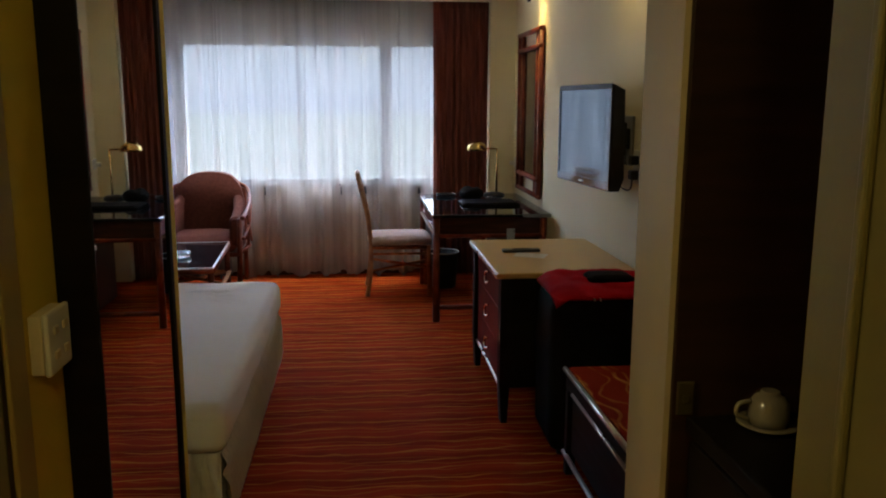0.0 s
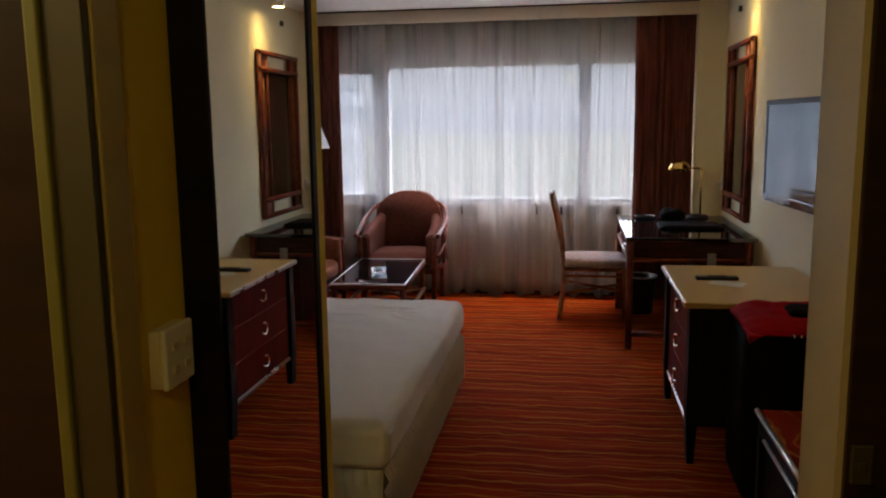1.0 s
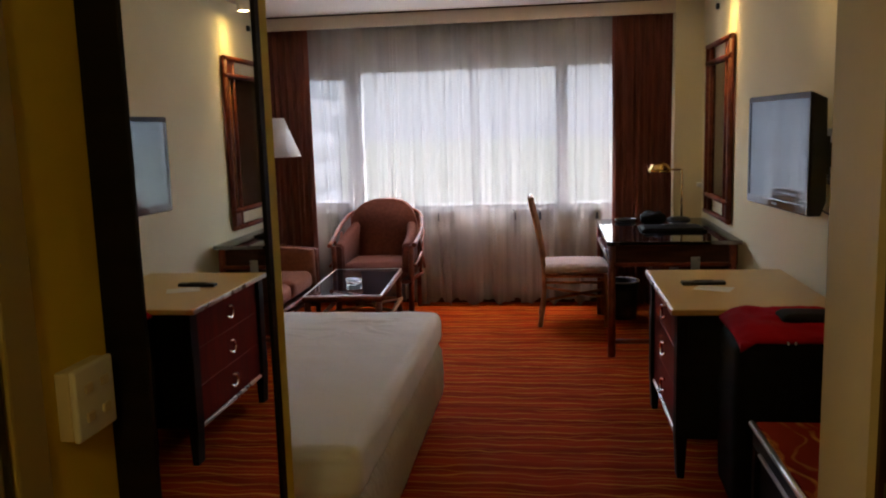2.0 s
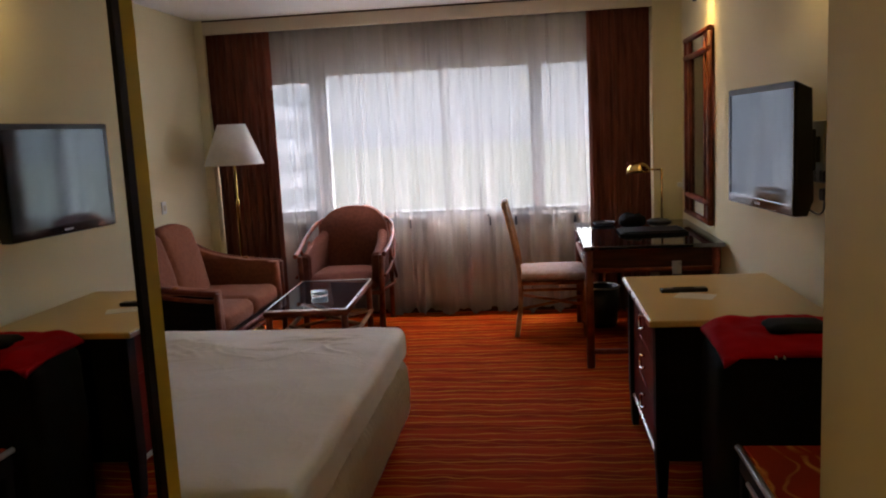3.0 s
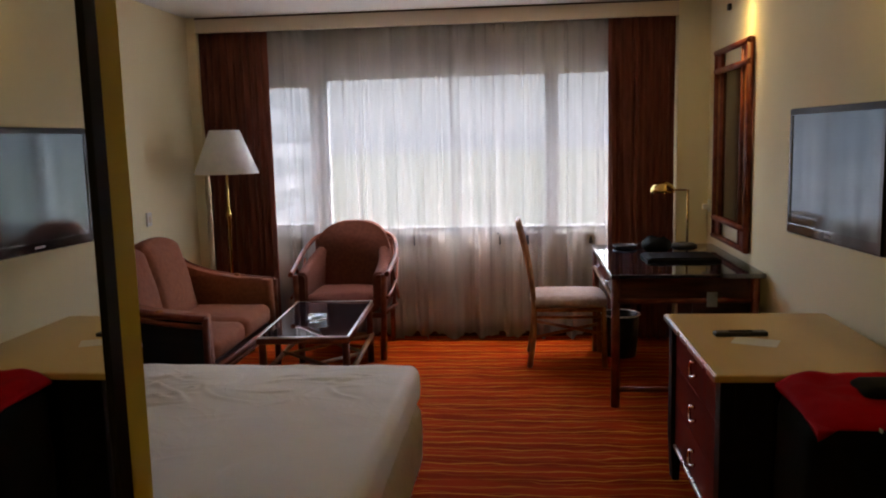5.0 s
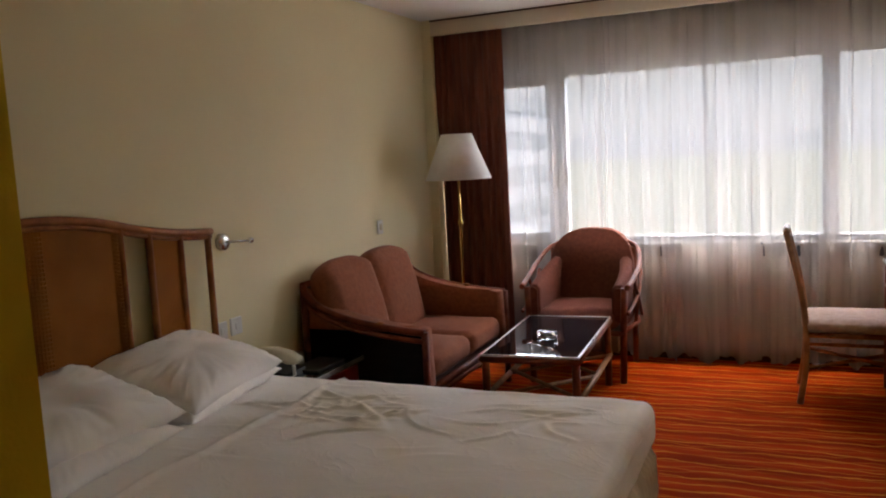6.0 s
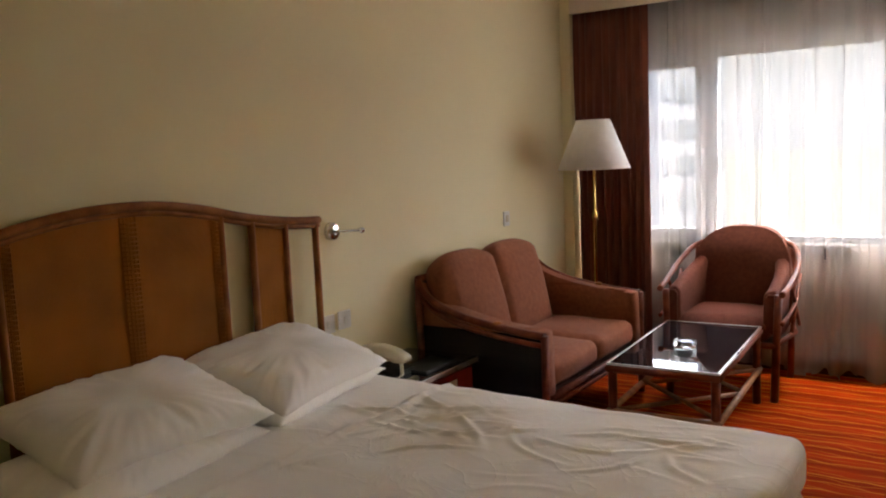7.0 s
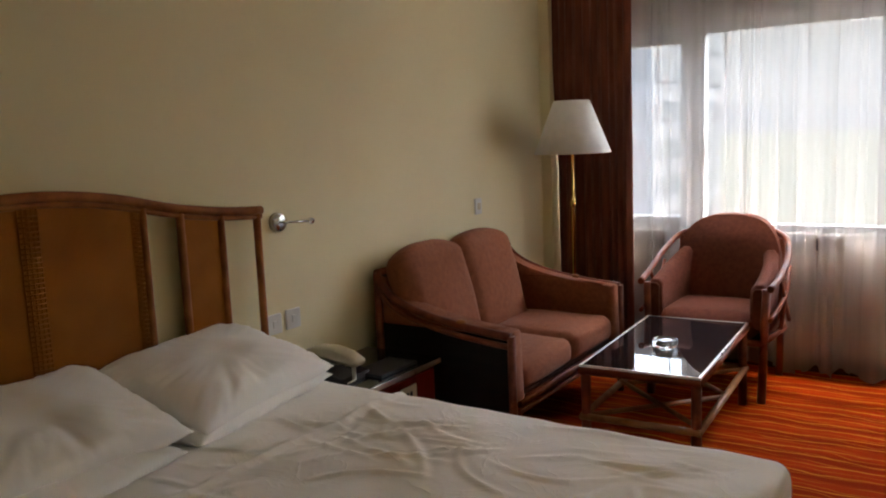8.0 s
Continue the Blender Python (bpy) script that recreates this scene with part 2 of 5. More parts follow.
# window aluminium darkened to take the glare off lit lower rails and sill
SHADED_ALU = surface("shaded_window_aluminium", (0.10, 0.11, 0.12), (0.15, 0.16, 0.17), 6, 0.5, bump=0.05, metal=0.2)
# tan set very dark: the corridor's dimness is put into the colour
DIMMED_TAN = surface("dimmed_tan_paint", (0.095, 0.080, 0.022), (0.12, 0.10, 0.030), 3, 0.55, bump=0.06, grain=90)
BLACK_PLASTIC = surface("black_plastic", (0.010, 0.010, 0.011), (0.018, 0.018, 0.020), 12, 0.4, bump=0.08, grain=200)
SILVER_PLASTIC = surface("silver_grey_plastic", (0.32, 0.33, 0.35), (0.40, 0.41, 0.43), 8, 0.3, bump=0.03, metal=0.3)
WHITE_PLASTIC = surface("white_plastic", (0.66, 0.65, 0.60), (0.74, 0.73, 0.68), 8, 0.35, bump=0.04)
CREAM_PLASTIC = surface("cream_phone_plastic", (0.55, 0.47, 0.32), (0.64, 0.56, 0.40), 8, 0.4, bump=0.04)
SHADE_CLOTH = surface("ivory_lamp_shade_cloth", (0.80, 0.79, 0.77), (0.86, 0.85, 0.83), 20, 0.85, bump=0.2, grain=260)
RED_CLOTH = surface("red_cloth", (0.33, 0.002, 0.006), (0.42, 0.004, 0.009), 9, 0.85, bump=0.3, grain=240)
BLACK_CLOTH = surface("black_nylon", (0.005, 0.005, 0.005), (0.009, 0.009, 0.009), 12, 0.75, bump=0.3, grain=260)
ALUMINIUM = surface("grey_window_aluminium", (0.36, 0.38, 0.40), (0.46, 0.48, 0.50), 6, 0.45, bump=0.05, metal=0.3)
SILL_DARK = surface("dark_blue_sill_latch", (0.016, 0.020, 0.035), (0.028, 0.032, 0.050), 6, 0.5, bump=0.05)
PAPER = surface("white_paper", (0.72, 0.70, 0.64), (0.80, 0.78, 0.72), 8, 0.9, bump=0.1)
# white ceramic coloured dark so the cup carries the niche's dimness
SHADED_CERAMIC = surface("shaded_white_ceramic", (0.16, 0.14, 0.10), (0.20, 0.175, 0.125), 8, 0.18, bump=0.02, coat=0.4)
TILE = surface("beige_tile", (0.55, 0.48, 0.32), (0.62, 0.55, 0.38), 4, 0.3, bump=0.05)
MIRROR, _t, _b = nodes_of("silvered_mirror")
_b.inputs["Base Color"].default_value = (0.82, 0.84, 0.82, 1)
_b.inputs["Metallic"].default_value, _b.inputs["Roughness"].default_value = 1.0, 0.012
BOUNCE_PAVING = surface("bounce_paving_concrete", (0.17, 0.17, 0.16), (0.22, 0.22, 0.21), 0.3, 0.9, bump=0.0)
PANE = glass("clear_window_glass")
PANE.node_tree.nodes["Principled BSDF"].inputs["IOR"].default_value = 1.2
CLEAR = glass("clear_moulded_glass", (0.95, 0.97, 0.97))
BULB = glow("warm_halogen_glow", (1.0, 0.72, 0.32), 6.0)


# ---- building helpers ----
def box(bm, x0, x1, y0, y1, z0, z1, r=0.0, seg=2):
    verts = bmesh.ops.create_cube(bm, size=1.0)["verts"]
    for v in verts:
        v.co = Vector(((x0 + x1) / 2 + v.co.x * (x1 - x0), (y0 + y1) / 2 + v.co.y * (y1 - y0), (z0 + z1) / 2 + v.co.z * (z1 - z0)))
    if r > 0:
        edges = list({e for v in verts for e in v.link_edges})
        bmesh.ops.bevel(bm, geom=edges, offset=r, segments=seg, affect="EDGES", profile=0.5)
    return bm


def boxed(x0, x1, y0, y1, z0, z1, r=0.0, seg=2):
    return box(bmesh.new(), x0, x1, y0, y1, z0, z1, r, seg)


def tube(bm, pts, r, seg=10, taper=None, closed=False):
    """A round pole along a run of points, with flat ends."""
    pts = [Vector(p) for p in pts]
    rings, side = [], None
    for i, p in enumerate(pts):
        a, b = pts[max(i - 1, 0)], pts[min(i + 1, len(pts) - 1)]
        if closed:
            a, b = pts[i - 1], pts[(i + 1) % len(pts)]
        d = (b - a).normalized()
        if side is None:
            side = d.orthogonal().normalized()
        side = (side - d * side.dot(d)).normalized()
        up = d.cross(side)
        rad = r if taper is None else r * (1 + (taper - 1) * i / (len(pts) - 1))
        rings.append([bm.verts.new(p + rad * (math.cos(k * math.tau / seg) * side + math.sin(k * math.tau / seg) * up)) for k in range(seg)])
    n = len(rings)
    for i in range(n if closed else n - 1):
        for k in range(seg):
            f = bm.faces.new((rings[i][k], rings[i][(k + 1) % seg], rings[(i + 1) % n][(k + 1) % seg], rings[(i + 1) % n][k]))
            f.smooth = True
    if not closed:
        bm.faces.new(rings[0][::-1])
        bm.faces.new(rings[-1])
    return bm


def tubed(pts, r, seg=10, taper=None, closed=False):
    return tube(bmesh.new(), pts, r, seg, taper, closed)


def lathe(bm, profile, seg=28, at=(0, 0, 0)):
    """Turns (radius, height) pairs about the upright axis."""
    rings = []
    for r, z in profile:
        rings.append([bm.verts.new((at[0] + r * math.cos(k * math.tau / seg), at[1] + r * math.sin(k * math.tau / seg), at[2] + z)) for k in range(seg)])
    for a, b in zip(rings, rings[1:]):
        for k in range(seg):
            f = bm.faces.new((a[k], a[(k + 1) % seg], b[(k + 1) % seg], b[k]))
            f.smooth = True
    bm.faces.new(rings[0][::-1])
    bm.faces.new(rings[-1])
    return bm


def lathed(profile, seg=28, at=(0, 0, 0)):
    return lathe(bmesh.new(), profile, seg, at)


def sheet(nu, nv, place):
    """A smooth grid of nu by nv cells; place(u, v) gives its points."""
    bm = bmesh.new()
    vs = [[bm.verts.new(place(i / nu, j / nv)) for j in range(nv + 1)] for i in range(nu + 1)]
    for i in range(nu):
        for j in range(nv):
            bm.faces.new((vs[i][j], vs[i + 1][j], vs[i + 1][j + 1], vs[i][j + 1])).smooth = True
    return bm


def cushion(x0, x1, y0, y1, z0, z1, r=0.05, puff=0.02, seed=0.0, cells=12):
    """A soft padded block: rounded, swollen in the middle, a little uneven."""
    bm = boxed(x0, x1, y0, y1, z0, z1)
    bmesh.ops.subdivide_edges(bm, edges=bm.edges[:], cuts=cells, use_grid_fill=True)
    c = Vector(((x0 + x1) / 2, (y0 + y1) / 2, (z0 + z1) / 2))
    h = Vector(((x1 - x0) / 2, (y1 - y0) / 2, (z1 - z0) / 2))
    for v in bm.verts:
        d = v.co - c
        q = Vector((max(-h.x + r, min(h.x - r, d.x)), max(-h.y + r, min(h.y - r, d.y)), max(-h.z + r, min(h.z - r, d.z))))
        e = d - q
        if e.length > 1e-6:
            e = e.normalized() * r
        p = q + e
        u = Vector((d.x / h.x, d.y / h.y, d.z / h.z))
        for a in range(3):
            b1, b2 = [k for k in range(3) if k != a]
            p[a] += puff * u[a] * (1 - u[b1] ** 2) * (1 - u[b2] ** 2)
        p += 0.006 * noise.noise_vector(Vector((v.co.x * 6 + seed, v.co.y * 6, v.co.z * 6)))
        v.co = c + p
    for f in bm.faces:
        f.smooth = True
    return bm


def mesh_of(name, bm, material, smooth=False):
    bmesh.ops.recalc_face_normals(bm, faces=bm.faces[:])
    me = bpy.data.meshes.new(name)
    bm.to_mesh(me)
    bm.free()
    me.materials.append(material)
    return me


def part(name, bm, material, parent, label=""):
    ob = new(name, mesh_of(name, bm, material))
    ob.parent = parent
    if parent.parent is None and parent.type == "EMPTY":
        ob.matrix_parent_inverse = parent.matrix_basis.inverted()
    return tagged(ob, label)


def prism(pts, axis, a0, a1, r=0.0, seg=2):
    """A flat outline pushed along an axis; r rounds its edges."""
    bm = bmesh.new()
    def at(p, a):
        return {"x": (a, p[0], p[1]), "y": (p[0], a, p[1]), "z": (p[0], p[1], a)}[axis]
    lo, hi = [bm.verts.new(at(p, a0)) for p in pts], [bm.verts.new(at(p, a1)) for p in pts]
    n = len(pts)
    caps = [bm.faces.new(lo), bm.faces.new(hi[::-1])]
    for i in range(n):
        bm.faces.new((lo[i], hi[i], hi[(i + 1) % n], lo[(i + 1) % n]))
    if r:
        edges = list({e for f in caps for e in f.edges})
        bmesh.ops.bevel(bm, geom=edges, offset=r, segments=seg, affect="EDGES", profile=0.5)
    for f in bm.faces:
        f.smooth = r > 0.01
    return bm


def thing(name, m, label, category, group=""):
    ob = new(name)
    ob.empty_display_size = 0.1
    ob.matrix_world = m
    return tagged(ob, label, category, group)


def solo(name, bm, material, label, category, m=None, group=""):
    ob = new(name, mesh_of(name, bm, material))
    if m is not None:
        ob.matrix_world = m
    return tagged(ob, label, category, group)


def setting(name, bm, material, label, category):
    return tagged(new(name, mesh_of(name, bm, material)), label, category, kind="structure")


def bent(points, steps=6):
    """A smooth run through the points (Catmull-Rom)."""
    p = [Vector(q) for q in points]
    p = [2 * p[0] - p[1], *p, 2 * p[-1] - p[-2]]
    out = []
    for i in range(1, len(p) - 2):
        for k in range(steps):
            s = k / steps
            a, b, c, d = p[i - 1], p[i], p[i + 1], p[i + 2]
            out.append(0.5 * (2 * b + (c - a) * s + (2 * a - 5 * b + 4 * c - d) * s * s + (3 * b - a - 3 * c + d) * s ** 3))
    out.append(p[-2])
    return out
for _m, _spec, _sheen in ((CANE, 0.12, 0.0), (RATTAN, 0.25, 0.0), (RATTAN_RED, 0.25, 0.0), (REDWOOD, 0.06, 0.0), (RED_CLOTH, 0.05, 0.0), (DARKWOOD, 0.2, 0.0), (BLACKWOOD, 0.15, 0.0), (BLACK_CLOTH, 0.1, 0.0), (SHADED_WOOD, 0.2, 0.0), (UPHOLSTERY, 0.15, 0.08), (UPHOLSTERY_BACKLIT, 0.1, 0.05), (DRAPE, 0.15, 0.1)):
    _p = _m.node_tree.nodes["Principled BSDF"]
    _p.inputs["Specular IOR Level"].default_value, _p.inputs["Sheen Weight"].default_value = _spec, _sheen
# ---- the shell of the room ----
WX, EX, CZ = -3.73, 0.03, 2.43          # bed wall, television wall, ceiling
setting("floor", boxed(-3.9, 0.2, -8.8, 0.2, -0.12, 0.0), CARPET, "red carpet with thin wavy orange stripes", "floor")
setting("ceiling", boxed(-3.9, 0.2, -8.8, 0.2, CZ, CZ + 0.12), PAINT_CEILING, "plain white painted ceiling", "ceiling")
setting("wall_west", boxed(WX - 0.12, WX, -5.300, -0.02, 0, CZ), PAINT, "plain cream painted wall behind the bed", "wall")
setting("wall_east", boxed(EX, EX + 0.12, -8.6, -0.02, 0, CZ), PAINT, "cream painted wall that carries the television", "wall")
bm = boxed(WX - 0.12, EX + 0.12, -0.02, 0.13, 0, 0.80)
box(bm, WX - 0.12, EX + 0.12, -0.02, 0.13, 1.99, CZ)
box(bm, WX - 0.12, -3.42, -0.02, 0.13, 0.80, 1.99)
box(bm, -0.40, EX + 0.12, -0.02, 0.13, 0.80, 1.99)
setting("wall_north", bm, WHITE_PAINT, "off-white wall round the wide window", "wall")
setting("trim_return_west", boxed(WX, -3.66, -0.20, -0.02, 0, CZ), PAINT, "narrow cream return beside the drapes", "trim")
setting("trim_return_east", boxed(-0.185, EX, -0.20, -0.02, 0, CZ), PAINT, "narrow cream return beside the drapes", "trim")
setting("trim_pelmet", boxed(-3.66, -0.185, -0.20, -0.165, 2.32, CZ, 0.003), PAINT_TRIM, "cream pelmet board over the curtains", "trim")
setting("trim_shadow_gap", boxed(-3.66, -0.185, -0.2035, -0.2005, 2.418, CZ - 0.001), DARKWOOD, "thin dark line along the top of the pelmet", "trim")
OCHRE_LABEL = "ochre yellow corridor wall beside the bathroom doorway"
setting("wall_corridor_far", boxed(-1.95, -1.755, -6.08, -5.298, 0, CZ), OCHRE, OCHRE_LABEL, "wall")
setting("wall_corridor_end", boxed(-1.755, -1.699, -5.345, -5.298, 0, CZ), OCHRE, "narrow ochre yellow end of the corridor wall", "wall")
setting("wall_corridor_near", boxed(-1.95, -1.755, -8.6, -6.90, 0, CZ), OCHRE, OCHRE_LABEL, "wall")
setting("wall_corridor_lintel", boxed(-1.95, -1.755, -6.90, -6.08, 2.05, CZ), OCHRE, "ochre yellow wall over the bathroom doorway", "wall")
setting("wall_bathroom", boxed(WX, -1.95, -5.41, -5.300, 0, CZ), PAINT, "cream wall between bedroom and bathroom", "wall")
setting("wall_south", boxed(-3.85, 0.15, -8.72, -8.6, 0, CZ), PAINT, "plain cream wall at the corridor's end", "wall")
setting("wall_bath_west", boxed(WX - 0.12, WX, -8.6, -5.300, 0, CZ), TILE, "plain beige bathroom wall", "wall")
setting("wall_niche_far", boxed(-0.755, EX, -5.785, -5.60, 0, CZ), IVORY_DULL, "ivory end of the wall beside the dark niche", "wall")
setting("wall_niche_near", boxed(-0.76, EX, -8.6, -6.225, 0, CZ), DIMMED_TAN, "tan wall on the corridor side of the niche, darkened for the dimness there", "wall")
setting("trim_niche", boxed(-0.772, -0.76, -6.33, -6.315, 0, CZ, 0.004), DIMMED_TAN, "narrow rounded moulding on the tan wall", "trim")
# ---- outside the window ----
def far_ground():
    return sheet(60, 60, lambda u, v: Vector((-900 + 1800 * u, 1.0 + 1500 * v ** 2.2, -9.0 + 0.6 * noise.noise(Vector((u * 30, v * 30, 0))) * v)))


# outdoor colours darkened to tame the bright view; blue haze tinted into the hills
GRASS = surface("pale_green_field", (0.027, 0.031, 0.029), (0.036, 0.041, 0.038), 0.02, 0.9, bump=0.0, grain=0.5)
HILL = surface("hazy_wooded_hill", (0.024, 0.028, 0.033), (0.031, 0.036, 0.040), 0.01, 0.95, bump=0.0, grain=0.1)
SKY_SHEET = surface("dimmed_sky_sheet", (0.036, 0.041, 0.044), (0.047, 0.052, 0.055), 0.004, 0.95, bump=0.0, grain=0.1)
CONCRETE = surface("white_facade", (0.085, 0.092, 0.10), (0.11, 0.12, 0.13), 0.4, 0.8, bump=0.0)
FAR_GLASS = surface("dark_far_windows", (0.05, 0.06, 0.07), (0.07, 0.08, 0.09), 0.6, 0.2, bump=0)
for _m in (GRASS, HILL, SKY_SHEET, CONCRETE, BOUNCE_PAVING):
    _m.node_tree.nodes["Principled BSDF"].inputs["Specular IOR Level"].default_value = 0.0
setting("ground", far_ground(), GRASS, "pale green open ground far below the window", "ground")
# added paving, hidden below the sill, that reflects daylight up to the ceiling
setting("pavement", boxed(-60, 60, 0.6, 70, -8.9, -8.6), BOUNCE_PAVING, "unseen grey paving added below the window to bounce daylight", "pavement")
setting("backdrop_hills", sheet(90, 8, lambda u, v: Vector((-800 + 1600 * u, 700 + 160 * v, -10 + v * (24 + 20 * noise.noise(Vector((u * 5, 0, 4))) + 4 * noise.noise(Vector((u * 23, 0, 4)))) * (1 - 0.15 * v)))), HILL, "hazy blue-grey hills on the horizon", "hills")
# added sheet that covers the low sky with a dimmer tone
setting("backdrop_sky_sheet", sheet(90, 10, lambda u, v: Vector((-2600 + 5200 * u, 1500 + 300 * v, -12 + v * (215 + 25 * noise.noise(Vector((u * 6, 0, 9))) + 18 * noise.noise(Vector((u * 31, 0, 9))))))), SKY_SHEET, "pale ridge-shaped sheet standing in for the bright sky behind the hills", "mountains")
of = thing("office_building", pose(-26, 52, -9), "pale office building with long window bands", "building")
part("wall", boxed(-34, -19, 46, 62, -9, 9), CONCRETE, of)
for k in range(7):
    z = -8 + k * 2.45
    part("window_band", boxed(-33.5, -19.5, 45.9, 45.99, z, z + 1.15), FAR_GLASS, of)
    part("window_band", boxed(-18.99, -18.9, 46.5, 61.5, z, z + 1.15), FAR_GLASS, of)
part("roof", boxed(-34.6, -18.4, 45.4, 62.6, 9, 9.5), CONCRETE, of)
# ---- window, curtains ----
win = tagged(new("window_1"), "wide grey aluminium window with three panes", "window", kind="structure")
win.matrix_world = pose(-1.91, 0.04, 0.80)
X0, X1, Z0, Z1, YA, YB = -3.42, -0.40, 0.80, 1.99, 0.0, 0.07
for x0, x1, z0, z1 in ((X0, X1, Z0, Z0 + 0.045), (X0, X1, Z1 - 0.03, Z1), (X0, X0 + 0.05, Z0 + 0.045, Z1 - 0.03), (X1 - 0.05, X1, Z0 + 0.045, Z1 - 0.03),
                       (-2.885, -2.745, Z0 + 0.045, Z1 - 0.03), (-1.11, -1.01, Z0 + 0.045, Z1 - 0.03), (X0 + 0.05, -2.885, Z1 - 0.075, Z1 - 0.03), (X0 + 0.05, -2.885, Z0 + 0.045, Z0 + 0.08)):
    # low rails get the darkened copy, their shade put into the colour
    part("window_frame", boxed(x0, x1, YA, YB, z0, z1, 0.004), SHADED_ALU if z1 < 1.0 else ALUMINIUM, win)
for x0, x1, z0, z1 in ((X0 + 0.05, -2.885, Z0 + 0.08, Z1 - 0.075), (-2.745, -1.11, Z0 + 0.045, Z1 - 0.03), (-1.01, X1 - 0.05, Z0 + 0.045, Z1 - 0.03)):
    pane = part("pane", boxed(x0 + 0.001, x1 - 0.001, 0.032, 0.036, z0 + 0.001, z1 - 0.001), PANE, win, "clear glass pane")
    pane.visible_shadow = False
part("window_sill", boxed(-3.45, -0.37, -0.045, -0.02, 0.785, 0.80, 0.003), SHADED_ALU, win)
for x in (-3.10, -2.97, -2.18, -2.05, -1.40, -1.20, -0.98, -0.80):
    part("latch", boxed(x - 0.06, x + 0.06, -0.048, -0.021, 0.705, 0.783, 0.008), SILL_DARK, win, "small dark blue sill block")
part("window_handle", boxed(-2.755, -2.735, -0.02, 0.0, 1.22, 1.34, 0.004), BLACK_PLASTIC, win)
setting("baseboard", boxed(-3.66, -0.185, -0.032, -0.02, 0, 0.09, 0.002), DARKWOOD, "dark stained baseboard under the window", "baseboard")


def hanging(x0, x1, y, z0, z1, folds, depth, seed, gather=0.35, cols=None, over=0.35):
    """Cloth in upright folds, tighter at the heading, loose and uneven towards the hem."""
    cols = cols or int(folds * 10)
    rng = random.Random(seed)
    ph = [rng.uniform(-0.9, 0.9) for _ in range(int(folds) + 3)]

    def place(u, v):
        k = u * folds
        i = int(k)
        s = k + 0.35 * ((1 - (k - i)) * ph[i] + (k - i) * ph[i + 1]) + 0.25 * noise.noise(Vector((u * 9, v * 1.6, seed)))
        d = depth * (gather + (1 - gather) * (1 - v)) * (0.7 + 0.5 * noise.noise(Vector((u * 13, v * 0.8, seed + 5.0))))
        hem = 0.012 * math.sin(s * math.tau + 0.6) * (1 - v) ** 6
        return Vector((x0 + (x1 - x0) * u + over * d * math.sin(s * 2 * math.tau), y + d * math.sin(s * math.tau), z0 + (z1 - z0) * v + hem))
    return sheet(cols, 18, place)


sheer = thing("sheer_curtain", pose(-1.92, -0.08, 0.04), "white translucent sheer curtain in soft folds across the window", "curtain")


def sheer_cloth(x0, x1, y, z0, z1, seed):
    """A thin curtain: narrow pinched pleats at uneven distances over wide soft waves that deepen to the hem."""
    rng = random.Random(seed)
    pleats, x = [], x0 + 0.03
    while x < x1 - 0.03:
        pleats.append((x, rng.uniform(0.006, 0.013), rng.uniform(2.4, 5.0), rng.uniform(-0.022, 0.022), rng.uniform(0, 9), rng.choice((-1, 1))))
        x += rng.choice((0.03, 0.05, 0.07, 0.09, 0.12)) * rng.uniform(0.8, 1.25)

    def place(u, v):
        xc = x0 + (x1 - x0) * u
        drop = 1 - v
        dx = 0.0
        ph = 12.5 * u + 0.5 * noise.noise(Vector((u * 11, v * 0.5, seed)))
        wave = math.sin(ph * math.tau) + 0.5 * math.sin(2.3 * ph * math.tau + 1.0)
        dy = (0.007 + 0.032 * drop ** 2) * wave
        for px, wide, deep, lean, k, side in pleats:
            t = (xc - px - lean * drop - 0.006 * noise.noise(Vector((k, v * 2.5, 0)))) / wide
            if abs(t) > 4:
                continue
            power = deep * max(0.0, 0.62 + 0.9 * noise.noise(Vector((k * 3.1, v * 1.3, 5.0))))
            g = math.exp(-t * t / 2)
            dx -= power * wide * t * g
            dy += side * 0.010 * power * g * t - 0.004 * power * g
        hem = 0.014 * wave * drop ** 8
        return Vector((xc + dx, y + max(-0.06, min(0.042, dy)), z0 + (z1 - z0) * v + hem))
    return sheet(900, 22, place)


part("cloth", sheer_cloth(-3.30, -0.52, -0.078, 0.022, 2.36, 3), VEIL, sheer)
part("curtain_track", boxed(-3.64, -0.20, -0.085, -0.070, 2.36, 2.385, 0.003), ALUMINIUM, sheer)
part("track_hanger", boxed(-2.0, -1.96, -0.083, -0.072, 2.385, 2.43), ALUMINIUM, sheer)
for n, (a, b, sd) in enumerate(((-3.645, -3.155, 11.0), (-0.655, -0.20, 23.0))):
    dr = thing("drape", pose((a + b) / 2, -0.135, 0.02), "dark brown-red heavy drape drawn aside in upright pleats", "curtain", "drapes beside the window")
    cl = part("cloth", hanging(a, b, -0.142, 0.02, 2.36, 9, 0.034, sd, 0.75, 170, 0.5), DRAPE, dr)
    so = cl.modifiers.new("thickness", "SOLIDIFY")
    so.thickness = 0.004
    part("curtain_track", boxed(a - 0.005, b + 0.01, -0.142, -0.126, 2.36, 2.385, 0.003), ALUMINIUM, dr)
    part("track_hanger", boxed((a + b) / 2 - 0.02, (a + b) / 2 + 0.02, -0.140, -0.128, 2.385, 2.43), ALUMINIUM, dr)

# ---- corridor: mirror panel, doorway, switch, niche ----
mir = thing("wall_mirror", pose(-1.73, -5.58, 0.0), "tall mirror panel with black edges on the corridor wall", "mirror")
part("mirror_glass", boxed(-1.704, -1.700, -5.852, -5.372, 0.05, 2.30), MIRROR, mir, "clear silvered mirror glass")
part("backing", boxed(-1.755, -1.7045, -5.852, -5.372, 0.0, 2.34), BLACKWOOD, mir)
